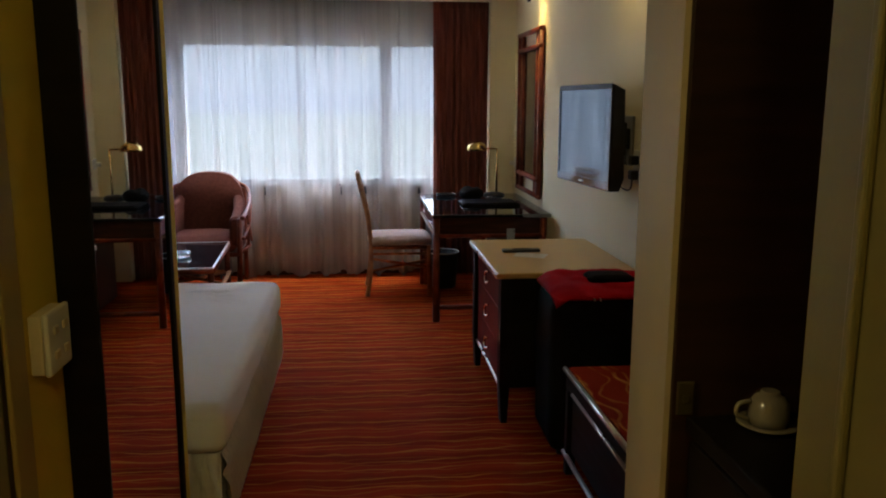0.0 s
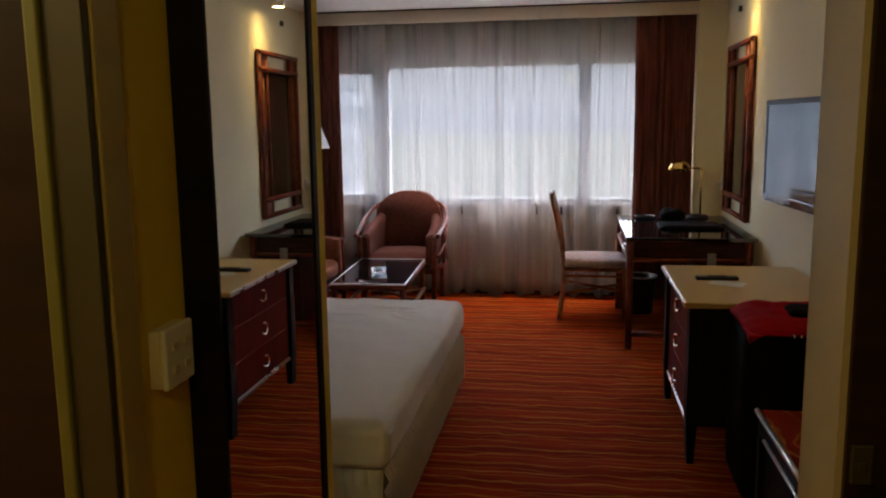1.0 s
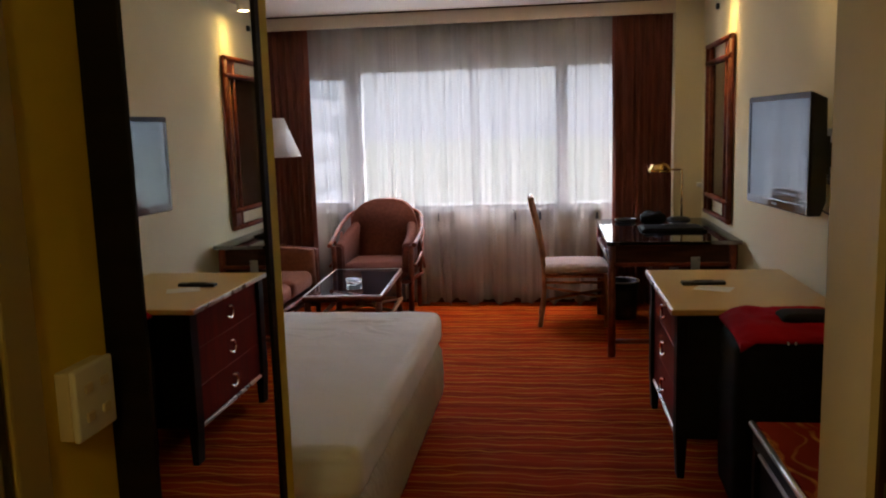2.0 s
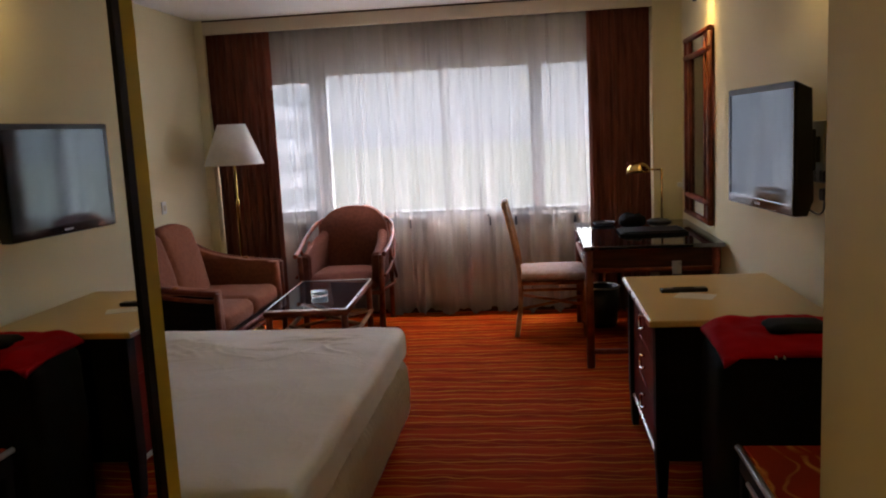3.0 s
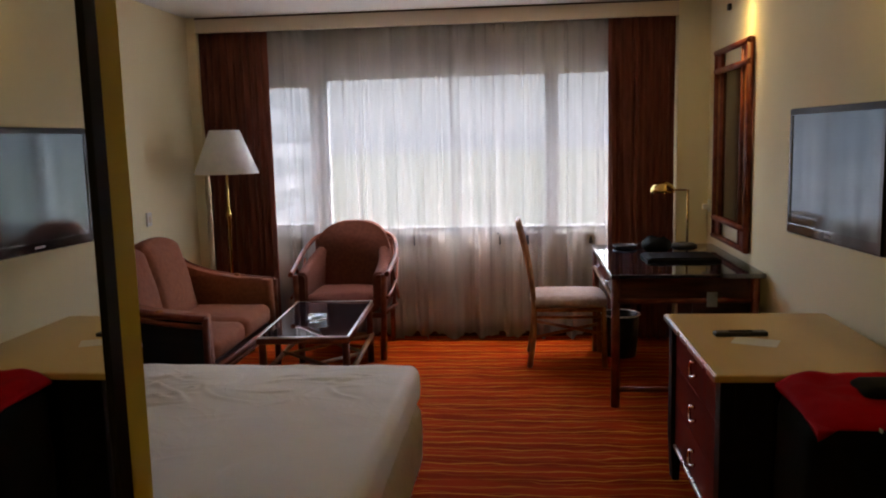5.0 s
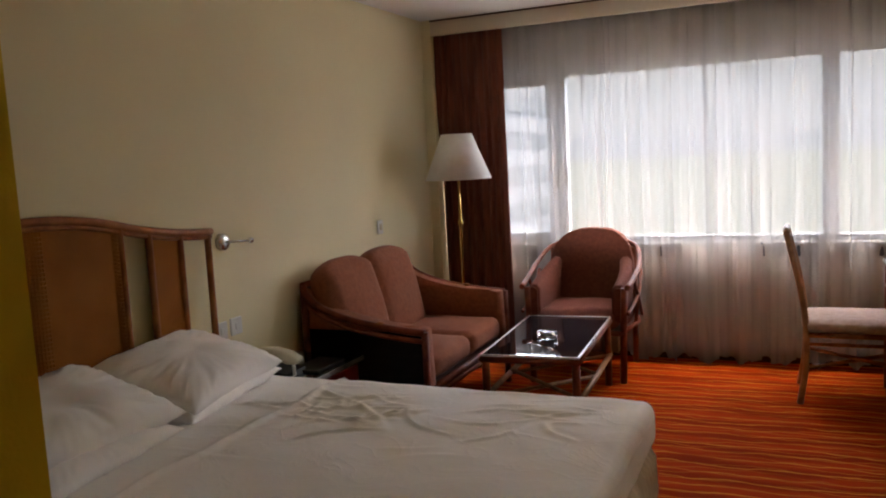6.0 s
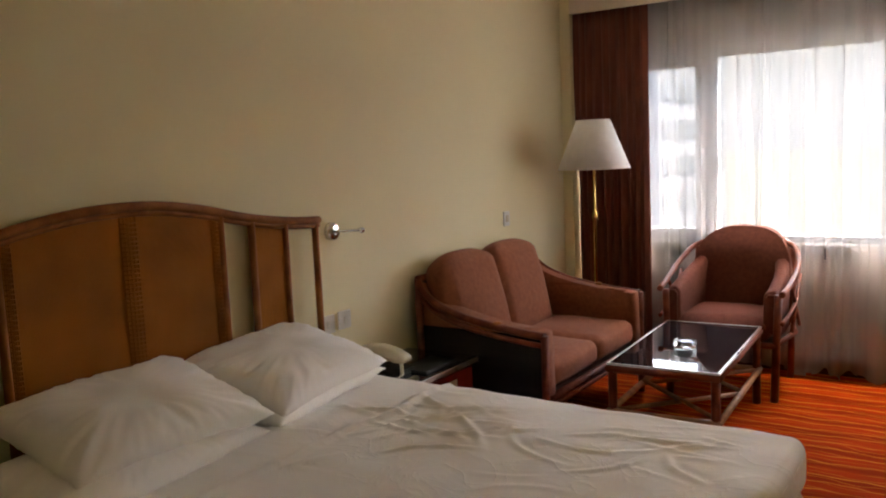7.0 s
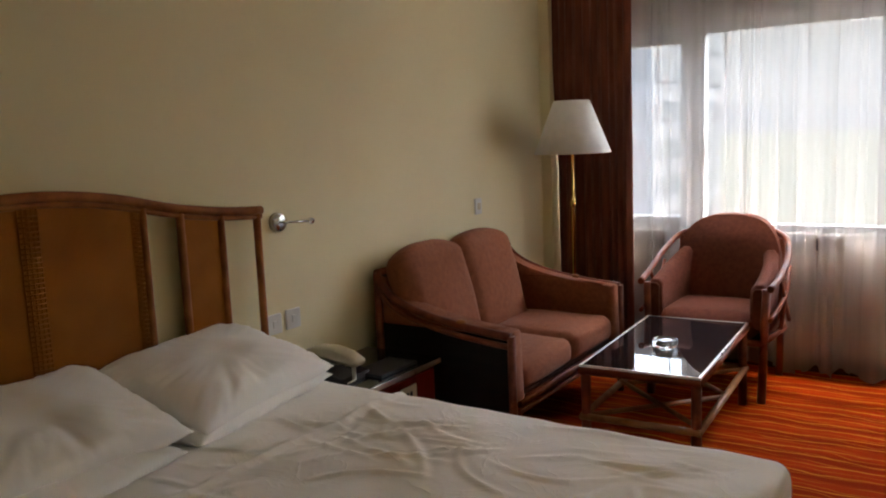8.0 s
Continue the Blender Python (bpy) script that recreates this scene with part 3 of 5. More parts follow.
part("edge_strip", boxed(-1.755, -1.696, -5.862, -5.852, 0.0, 2.34, 0.002), BLACKWOOD, mir)
part("edge_strip", boxed(-1.755, -1.696, -5.372, -5.345, 0.0, 2.34, 0.002), BLACKWOOD, mir)
part("edge_strip", boxed(-1.7045, -1.697, -5.852, -5.372, 2.30, 2.34, 0.002), BLACKWOOD, mir)
part("edge_strip", boxed(-1.7045, -1.697, -5.852, -5.372, 0.0, 0.05, 0.002), BLACKWOOD, mir)

door = tagged(new("door_1"), "open bathroom doorway with dull cream casing and dark jamb", "door frame", kind="structure")
door.matrix_world = pose(-1.85, -6.5, 0)
for y0, y1, z0, z1 in ((-6.075, -6.015, 0, 2.115), (-6.965, -6.905, 0, 2.115), (-6.905, -6.075, 2.055, 2.115)):
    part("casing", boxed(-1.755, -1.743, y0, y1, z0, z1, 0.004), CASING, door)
for y0, y1, f in ((-6.094, -6.08, -1), (-6.90, -6.886, 1)):
    # jamb in the darkened mahogany, the reveal's shade put into its colour
    part("jamb", boxed(-1.95, -1.822, y0, y1, 0, 2.05, 0.002), SHADED_WOOD, door)
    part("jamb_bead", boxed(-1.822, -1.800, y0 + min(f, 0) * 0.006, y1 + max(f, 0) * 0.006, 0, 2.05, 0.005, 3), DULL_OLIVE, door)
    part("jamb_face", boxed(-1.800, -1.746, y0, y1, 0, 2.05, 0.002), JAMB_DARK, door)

sw = thing("light_switch", pose(-1.75, -5.935, 1.165), "cream four-gang light switch plate on the corridor wall", "switch")
part("back_box", boxed(-1.755, -1.736, -5.979, -5.895, 1.122, 1.209, 0.003), CREAM_PLASTIC, sw)
part("plate", boxed(-1.736, -1.727, -5.980, -5.893, 1.120, 1.211, 0.004, 3), WHITE_PLASTIC, sw)
for dy in (-0.018, 0.018):
    for dz in (-0.018, 0.018):
        part("rocker", boxed(-1.727, -1.7235, -5.9365 + dy - 0.008, -5.9365 + dy + 0.008, 1.1655 + dz - 0.006, 1.1655 + dz + 0.006, 0.0015), CREAM_PLASTIC, sw)

niche = thing("niche_lining", pose(-0.37, -6.0, 0), "dark mahogany lining boards of the niche, darkened further for its shade", "panelling")
part("back_board", boxed(0.012, EX, -6.225, -5.785, 0, CZ), SHADED_WOOD, niche)
part("side_board", boxed(-0.745, 0.012, -5.799, -5.785, 0, CZ, 0.002), SHADED_WOOD, niche)
part("side_board", boxed(-0.745, 0.012, -6.225, -6.211, 0, CZ, 0.002), SHADED_WOOD, niche)
cab = thing("minibar_cabinet", pose(-0.36, -6.0, 0), "black wooden minibar cabinet inside the dark niche", "cabinet")
part("body", boxed(-0.70, 0.01, -6.209, -5.801, 0.0, 0.925, 0.003), BLACKWOOD, cab)
part("top", boxed(-0.72, 0.011, -6.210, -5.800, 0.925, 0.955, 0.004), BLACKWOOD, cab)
part("door", boxed(-0.717, -0.701, -6.195, -5.815, 0.06, 0.915, 0.003), BLACKWOOD, cab)
CUPX, CUPY, CUPZ = -0.600, -5.865, 0.955
cup = thing("teacup", pose(CUPX, CUPY, CUPZ), "white ceramic cup turned over on its saucer", "cup")
part("saucer", lathed([(0.028, 0), (0.040, 0.003), (0.054, 0.010), (0.052, 0.0125), (0.024, 0.006)], 28, (CUPX, CUPY, CUPZ)), SHADED_CERAMIC, cup)
part("bowl", lathed([(0.034, 0.008), (0.036, 0.024), (0.033, 0.048), (0.023, 0.060), (0.017, 0.062), (0.016, 0.067), (0.014, 0.067)], 28, (CUPX, CUPY, CUPZ)), SHADED_CERAMIC, cup)
part("handle", tubed(bent([(CUPX - 0.034, CUPY, CUPZ + 0.050), (CUPX - 0.055, CUPY, CUPZ + 0.045), (CUPX - 0.058, CUPY, CUPZ + 0.027), (CUPX - 0.036, CUPY, CUPZ + 0.017)], 5), 0.004, 8), SHADED_CERAMIC, cup)
plate = thing("niche_socket", pose(-0.724, -5.80, 0.925), "small cream socket plate on the niche side, coloured dark for the shade", "socket")
# pale plate given the dark jamb colour in place of the niche's shade
part("plate", boxed(-0.740, -0.708, -5.806, -5.799, 0.958, 1.02, 0.003), JAMB_DARK, plate)
part("rocker", boxed(-0.730, -0.718, -5.809, -5.805, 0.982, 0.996, 0.002), JAMB_DARK, plate)

# ---- ceiling spotlights over the television wall ----
for y, watts in ((-1.22, 0.7), (-3.22, 0.08)):
    sp = thing("ceiling_spotlight", pose(-0.13, y, 2.34), "small ceiling spotlight shining warm light down the wall", "light", "spotlights along the television wall")
    part("canister", lathed([(0.046, 2.43), (0.046, 2.352), (0.050, 2.346), (0.050, 2.338), (0.040, 2.338), (0.040, 2.35)], 24, (-0.13, y, 0)), WHITE_PLASTIC, sp)
    part("bulb", lathed([(0.012, 2.338), (0.034, 2.342), (0.036, 2.349)], 20, (-0.13, y, 0)), BULB, sp)
    lamp = new("spot_light_source", bpy.data.lights.new("spot", "SPOT"))
    lamp.data.energy, lamp.data.color, lamp.data.spot_size, lamp.data.spot_blend, lamp.data.shadow_soft_size = watts, (1.0, 0.62, 0.18), radians(80), 1.0, 0.03
    lamp.matrix_world = look((-0.13, y, 2.333), (0.10, y, 1.75))
sensor = thing("wall_sensor", pose(0.02, -0.75, 2.28), "tiny black sensor on the cream wall", "sensor")
part("body", boxed(0.008, 0.03, -0.77, -0.73, 2.26, 2.30, 0.005), BLACK_PLASTIC, sensor)
bath_lamp = new("bathroom_lamp_source", bpy.data.lights.new("bathroom_lamp", "POINT"))
bath_lamp.data.energy, bath_lamp.data.color, bath_lamp.data.shadow_soft_size = 1.6, (1.0, 0.78, 0.36), 0.15
bath_lamp.location = (-2.7, -6.6, 2.2)
blamp = thing("bathroom_ceiling_light", pose(-2.7, -6.6, 2.40), "round opal bathroom ceiling light", "light")
part("body", lathed([(0.16, 2.40), (0.16, 2.43)], 28, (-2.7, -6.6, 0)), WHITE_PLASTIC, blamp)

# assumed lamp, out of view, added to brighten the ochre corridor walls
hall_fill = new("hall_fill_source", bpy.data.lights.new("hall_fill", "POINT"))
hall_fill.data.energy, hall_fill.data.color, hall_fill.data.shadow_soft_size = 0.5, (1.0, 0.76, 0.24), 0.13
hall_fill.location = (-1.20, -7.75, 2.26)
hlamp = thing("hall_fill_fixture", pose(-1.20, -7.75, 2.40), "assumed warm ceiling lamp out of view, added to brighten the corridor", "light")
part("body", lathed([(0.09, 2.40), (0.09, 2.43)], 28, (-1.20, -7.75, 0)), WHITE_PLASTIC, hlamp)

# ---- bed ----
bed = thing("bed", pose(-2.72, -3.66, 0.0), "wide bed with a creased white fitted sheet and quilted base", "bed")


def skirt_panel(a, b):
    """A gathered panel of the bed base, its narrow pleats leaning a little."""
    a, b = Vector(a), Vector(b)
    side = (b - a).normalized().cross(Vector((0, 0, 1)))

    def place(u, v):
        p = a.lerp(b, u)
        w = u * (b - a).length + 0.10 * (v - 0.5) + 0.008 * noise.noise(Vector((u * 30, v * 2, 1)))
        ridge = abs((w / 0.048) % 1.0 - 0.5) * 2
        full = min(1.0, 6 * v, 6 * (1 - v))
        q = p + side * (0.030 * full * (1 - (1 - ridge) ** 3) + 0.004 * noise.noise(p * 6) * full)
        return Vector((q.x, q.y, 0.075 + 0.30 * v))
    return sheet(380, 8, place)


def crease_lines():
    """Soft ridges in the sheet: middle, direction, half length, width, height, bend."""
    rng = random.Random(17)
    out = []
    for cx, cy, sx, sy, n, tall in ((-2.85, -3.10, 0.34, 0.20, 34, 0.009), (-2.18, -3.02, 0.22, 0.18, 16, 0.008), (-3.0, -3.7, 0.25, 0.5, 6, 0.006), (-2.4, -3.8, 0.45, 0.5, 7, 0.004)):
        for _ in range(n):
            ang = rng.gauss(0.25, 0.55)
            out.append((cx + rng.gauss(0, sx * 0.6), cy + rng.gauss(0, sy * 0.6), ang, rng.uniform(0.04, 0.17), rng.uniform(0.008, 0.015), tall * rng.uniform(0.45, 1.0), rng.uniform(-2.2, 2.2)))
    return out


CREASES = crease_lines()


def mattress():
    bm = cushion(-3.67, -1.735, -4.60, -2.725, 0.375, 0.545, 0.042, 0.010, 2.0, 165)
    for v in bm.verts:
        p = v.co
        if p.z > 0.5:
            lift = 0.0
            for cx, cy, ang, half, width, tall, bend in CREASES:
                dx, dy = p.x - cx, p.y - cy
                if abs(dx) > 0.3 or abs(dy) > 0.3:
                    continue
                a = dx * math.cos(ang) + dy * math.sin(ang)
                b = -dx * math.sin(ang) + dy * math.cos(ang) - bend * a * a
                lift += tall * math.exp(-(b / width) ** 2 - (a / half) ** 4) - 0.4 * tall * math.exp(-((b - 1.8 * width) / width) ** 2 - (a / half) ** 4)
            v.co.z += lift + 0.005 * noise.noise(Vector((p.x * 1.7, p.y * 1.7, 3.0)))
            v.co.z += 0.012 * math.exp(-((p.x + 3.02 + 0.03 * noise.noise(Vector((p.y * 4, 0, 0)))) / 0.016) ** 2)
        else:
            v.co += 0.004 * noise.noise_vector(Vector((p.x * 8, p.y * 8, p.z * 3)))
    return bm


part("divan_base", boxed(-3.66, -1.758, -4.572, -2.748, 0.08, 0.37), QUILT, bed, "white fabric bed base")
for a, b in (((-3.66, -4.574, 0), (-1.756, -4.574, 0)), ((-1.756, -4.574, 0), (-1.756, -2.746, 0)), ((-1.756, -2.746, 0), (-3.66, -2.746, 0))):
    part("skirt_panel", skirt_panel(a, b), QUILT, bed, "gathered white pleats")
part("mattress", mattress(), SHEET, bed, "creased white fitted sheet")
for x in (-3.5, -1.82):
    for y in (-4.50, -2.82):
        part("castor", lathed([(0.018, 0.0), (0.026, 0.008), (0.026, 0.05), (0.012, 0.056), (0.012, 0.076)], 14, (x, y, 0)), BLACK_PLASTIC, bed)


def pillow(length, width, thick, seed):
    """A plump pillow with drawn corners and creases, lying flat about its centre; length along y."""
    n = 64
    rows = []
    bm = bmesh.new()
    for side in (1, -1):
        grid = []
        for i in range(n + 1):
            col = []
            for j in range(n + 1):
                u, v = 2 * i / n - 1, 2 * j / n - 1
                m1 = 1 - 0.10 * (1 - v * v) * abs(u) ** 3
                m2 = 1 - 0.07 * (1 - u * u) * abs(v) ** 3
                h = (max(0, 1 - u ** 4) * max(0, 1 - v ** 4)) ** 0.55
                ang = math.atan2(v, u)
                rad = max(abs(u), abs(v))
                crease = 0.016 * rad ** 2 * (1 - rad ** 4) * (0.5 - abs(noise.noise(Vector((ang * 4.5, rad * 1.3, seed)))) * 2)
                crease += 0.022 * rad ** 6 * (1 - rad ** 10) * (0.4 - abs(noise.noise(Vector((ang * 10.0, rad * 1.1, seed + 3)))) * 2)
                lump = 0.020 * noise.noise(Vector((u * 2.2, v * 2.2, seed + 7)))
                z = side * (thick / 2) * h + (crease + lump * h)
                col.append(bm.verts.new((u * width / 2 * m1, v * length / 2 * m2, z)))
            grid.append(col)
        rows.append(grid)
        for i in range(n):
            for j in range(n):
                bm.faces.new((grid[i][j], grid[i + 1][j], grid[i + 1][j + 1], grid[i][j + 1])).smooth = True
    bmesh.ops.remove_doubles(bm, verts=bm.verts[:], dist=0.0012)
    return bm


for x, y, w, rz, sd in ((-3.41, -3.92, 0.50, 6, 1.0), (-3.48, -3.16, 0.44, 10, 4.0)):
    solo("pillow", pillow(0.74, w, 0.11, sd), LINEN, "flat white pillow lying on the bed under another", "pillow", pose(x, y, 0.585, 0, 2, rz), "pillows on the bed")
solo("pillow", pillow(0.70, 0.50, 0.17, 9.0), LINEN, "plump white pillow leaning on the cane headboard", "pillow", pose(-3.46, -3.84, 0.680, 1, 15, 0), "pillows on the bed")
solo("pillow", pillow(0.70, 0.50, 0.17, 13.0), LINEN, "plump white pillow leaning on the cane headboard", "pillow", pose(-3.50, -3.15, 0.668, 1, 14, 9), "pillows on the bed")

# ---- headboard ----
hb = thing("headboard", pose(-3.70, -3.68, 0.0), "arched rattan headboard with woven cane panels on the wall", "headboard")
HB = -3.68


def arch(y):
    """Height of the top rail along the headboard."""
    d = abs(y + 3.68)
    return 1.31 - 0.30 * d ** 2.0 if d < 0.46 else (1.2465 - 0.23 * (d - 0.46) + 0.20 * (d - 0.46) ** 2)


ys = [-4.63 + 1.90 * i / 48 for i in range(49)]
part("top_rail", tubed([(HB + 0.005, y, arch(y)) for y in ys], 0.017, 10), RATTAN, hb)
part("top_rail", tubed([(HB + 0.002, y, arch(y) - 0.024) for y in ys], 0.010, 8), RATTAN, hb)
for y in (-4.61, -4.43, -4.25, -4.098, -3.262, -3.11, -2.93, -2.75):
    part("post", tubed([(HB, y, 0.0 if y in (-4.61, -2.75) else 0.40), (HB, y, arch(y) - 0.005)], 0.015, 10), RATTAN, hb)
for a, b in ((-4.098, -3.262), (-4.43, -4.25), (-3.11, -2.93)):
    pts = [(a + 0.012, 0.44)] + [(b - 0.012, 0.44)] + [(b - 0.012 - (b - a - 0.024) * i / 14, arch(b - 0.012 - (b - a - 0.024) * i / 14) - 0.02) for i in range(15)]
    part("cane_panel", prism(pts, "x", HB - 0.006, HB + 0.002), CANE, hb, "woven honey-brown cane panel")
part("lower_rail", tubed([(HB, -4.61, 0.42), (HB, -2.75, 0.42)], 0.014, 10), RATTAN, hb)
for yc, w in ((-3.655, 0.030), (-3.292, 0.014), (-4.068, 0.014)):
    bm = bmesh.new()
    for k in range(5):
        y = yc - w + 2 * w * k / 4
        tube(bm, [(HB + 0.004, y, 0.46), (HB + 0.004, y, arch(y) - 0.03)], 0.0025, 5)
    z = 0.48
    while z < arch(yc) - 0.04:
        tube(bm, [(HB + 0.0065, yc - w, z), (HB + 0.0065, yc + w, z)], 0.0025, 5)
        z += 0.0155
    part("open_weave_strip", bm, CANE, hb, "open woven cane strip")
part("cleat", boxed(WX, HB - 0.013, -3.9, -3.4, 1.05, 1.10), DARKWOOD, hb)

# ---- wall fittings on the bed wall ----
rl = thing("reading_lamp", pose(-3.70, -2.60, 1.12), "small chrome swivel arm bracket on the bed wall", "wall light")
bm = lathed([(0.040, 0.0), (0.040, 0.020), (0.034, 0.028), (0.014, 0.030)], 24)
bm.transform(pose(WX, -2.60, 1.118, 0, 90, 0))
part("rose", bm, CHROME, rl)
part("arm", tubed([(WX + 0.03, -2.60, 1.118), (WX + 0.05, -2.59, 1.118), (WX + 0.075, -2.48, 1.112)], 0.005, 8), CHROME, rl)
part("knob", lathed([(0.006, -0.014), (0.015, -0.008), (0.017, 0), (0.015, 0.008), (0.006, 0.014)], 16, (WX + 0.075, -2.475, 1.112)), CHROME, rl)
for y, zc in ((-2.655, 0.705), (-2.545, 0.708)):
    so = thing("wall_socket", pose(WX, y, zc), "square white socket plate on the cream wall", "socket", "sockets over the bedside table")
    part("plate", boxed(WX, WX + 0.010, y - 0.042, y + 0.042, zc - 0.042, zc + 0.042, 0.004), WHITE_PLASTIC, so)
    part("rocker", boxed(WX + 0.010, WX + 0.014, y - 0.012, y + 0.012, zc - 0.016, zc + 0.016, 0.003), WHITE_PLASTIC, so)
ws = thing("wall_switch", pose(WX, -1.02, 1.03), "narrow cream switch plate on the bed wall", "switch")
part("plate", boxed(WX, WX + 0.010, -1.055, -0.985, 0.985, 1.075, 0.004), WHITE_PLASTIC, ws)
part("rocker", boxed(WX + 0.010, WX + 0.014, -1.035, -1.005, 1.01, 1.05, 0.003), CREAM_PLASTIC, ws)
# ---- bedside table, telephone ----
ns = thing("bedside_table", pose(-3.52, -2.34, 0), "dark bedside table with black top and red-brown drawer", "bedside table")
part("body", boxed(-3.715, -3.335, -2.61, -2.09, 0.10, 0.44, 0.003), REDWOOD, ns)
part("top", boxed(-3.725, -3.315, -2.63, -2.07, 0.44, 0.47, 0.004), BLACK_GLASS, ns, "glossy black top")
part("front_edge", boxed(-3.315, -3.309, -2.63, -2.07, 0.444, 0.466, 0.002), TRIM_METAL, ns)
part("drawer", boxed(-3.335, -3.323, -2.59, -2.11, 0.26, 0.43, 0.003), REDWOOD, ns)
cp = part("control_plate", boxed(-3.323, -3.317, -2.36, -2.25, 0.31, 0.40, 0.003), CREAM_PLASTIC, ns, "pale control plate with dark slots")
for y in (-2.318, -2.292):
    part("slot", boxed(-3.318, -3.315, y - 0.007, y + 0.007, 0.335, 0.375), BLACK_PLASTIC, cp)
for x in (-3.70, -3.35):
    for y in (-2.595, -2.105):
        part("leg", boxed(x - 0.015, x + 0.015, y - 0.015, y + 0.015, 0, 0.10, 0.003), DARKWOOD, ns)
solo("black_folder", boxed(-3.50, -3.345, -2.45, -2.20, 0.47, 0.482, 0.003), BLACK_PLASTIC, "flat black folder lying on the bedside table", "folder")
ph = thing("telephone", pose(-3.55, -2.50, 0.47), "desk telephone with cream handset on a low black base", "telephone")
part("body", prism([(-3.69, 0.47), (-3.43, 0.47), (-3.435, 0.492), (-3.64, 0.530), (-3.69, 0.530)], "y", -2.585, -2.415, 0.008), BLACK_PLASTIC, ph, "low black base")
grip = [(-3.700, 0.548), (-3.680, 0.575), (-3.620, 0.596), (-3.540, 0.600), (-3.460, 0.584), (-3.405, 0.558), (-3.402, 0.540), (-3.425, 0.526), (-3.470, 0.526), (-3.500, 0.545), (-3.570, 0.556), (-3.630, 0.546), (-3.650, 0.528), (-3.690, 0.528)]
part("handset", prism(grip, "y", -2.535, -2.470, 0.014, 3), CREAM_PLASTIC, ph, "cream handset")
coil = []
for i in range(160):
    s = i / 159
    base = Vector((-3.435 + 0.02 * s, -2.515 - 0.02 * s - 0.09 * max(0, s - 0.6), 0.530 - 0.055 * min(1, s * 1.6)))
    coil.append(base + Vector((0.007 * math.cos(i * 0.9), 0.007 * math.sin(i * 0.9), 0.002 + 0.004 * math.cos(i * 0.9))))
part("cord", tubed(coil, 0.0025, 5), WHITE_PLASTIC, ph)

# ---- floor lamp ----
FLX, FLY = -3.368, -0.516
fl = thing("floor_lamp", pose(FLX, FLY, 0), "brass floor lamp with a white conical shade, unlit", "floor lamp")
part("base", lathed([(0.13, 0), (0.13, 0.012), (0.10, 0.026), (0.03, 0.036), (0.016, 0.05)], 32, (FLX, FLY, 0)), BRASS, fl)
part("pole", lathed([(0.011, 0.04), (0.011, 0.98), (0.016, 0.99), (0.018, 1.01), (0.012, 1.03), (0.008, 1.05), (0.008, 1.40)], 16, (FLX, FLY, 0)), BRASS, fl)
part("shade", lathed([(0.226, 1.300), (0.105, 1.606), (0.102, 1.606), (0.222, 1.302)], 48, (FLX, FLY, 0)), SHADE_CLOTH, fl, "ivory white cloth shade")
part("spider", tubed([(FLX - 0.103, FLY, 1.59), (FLX, FLY, 1.40), (FLX + 0.103, FLY, 1.59)], 0.003, 6), BRASS, fl)

# ---- sofa ----
sf = thing("sofa", pose(-3.3, -1.42, 0), "two-seat terracotta sofa in a red-brown rattan frame", "sofa")
for y0, y1, sd, dy in ((-1.945, -1.432, 1.0, -0.05), (-1.424, -0.92, 5.0, -0.075)):
    part("seat_cushion", cushion(-3.52, -2.965, y0, y1, 0.315, 0.445, 0.045, 0.020, sd, 14), UPHOLSTERY, sf)
    bm = cushion(-0.075, 0.075, y0, y1, 0.0, 0.52, 0.05, 0.030, sd + 3, 14)
    for v in bm.verts:
        t = (v.co.z) / 0.52
        yc = (y0 + y1) / 2
        if t > 0.5:
            v.co.z -= 0.03 * (t - 0.5) * 2 * (abs(v.co.y - yc) / 0.26) ** 3
    bm.transform(pose(-3.485, dy, 0.40, 0, -15, 0))
    part("back_cushion", bm, UPHOLSTERY, sf)
part("seat_deck", boxed(-3.60, -2.99, -1.96, -0.90, 0.27, 0.315, 0.01), DARKWOOD, sf)
part("front_rail", tubed([(-2.965, -2.0, 0.285), (-2.965, -0.86, 0.285)], 0.020, 10), RATTAN_RED, sf)
part("front_rail", tubed([(-2.965, -2.0, 0.245), (-2.965, -0.86, 0.245)], 0.013, 10), RATTAN_RED, sf)
ARM = [(-3.665, 0.82), (-3.645, 0.765), (-3.56, 0.70), (-3.42, 0.65), (-3.25, 0.617), (-3.08, 0.597), (-2.965, 0.588)]
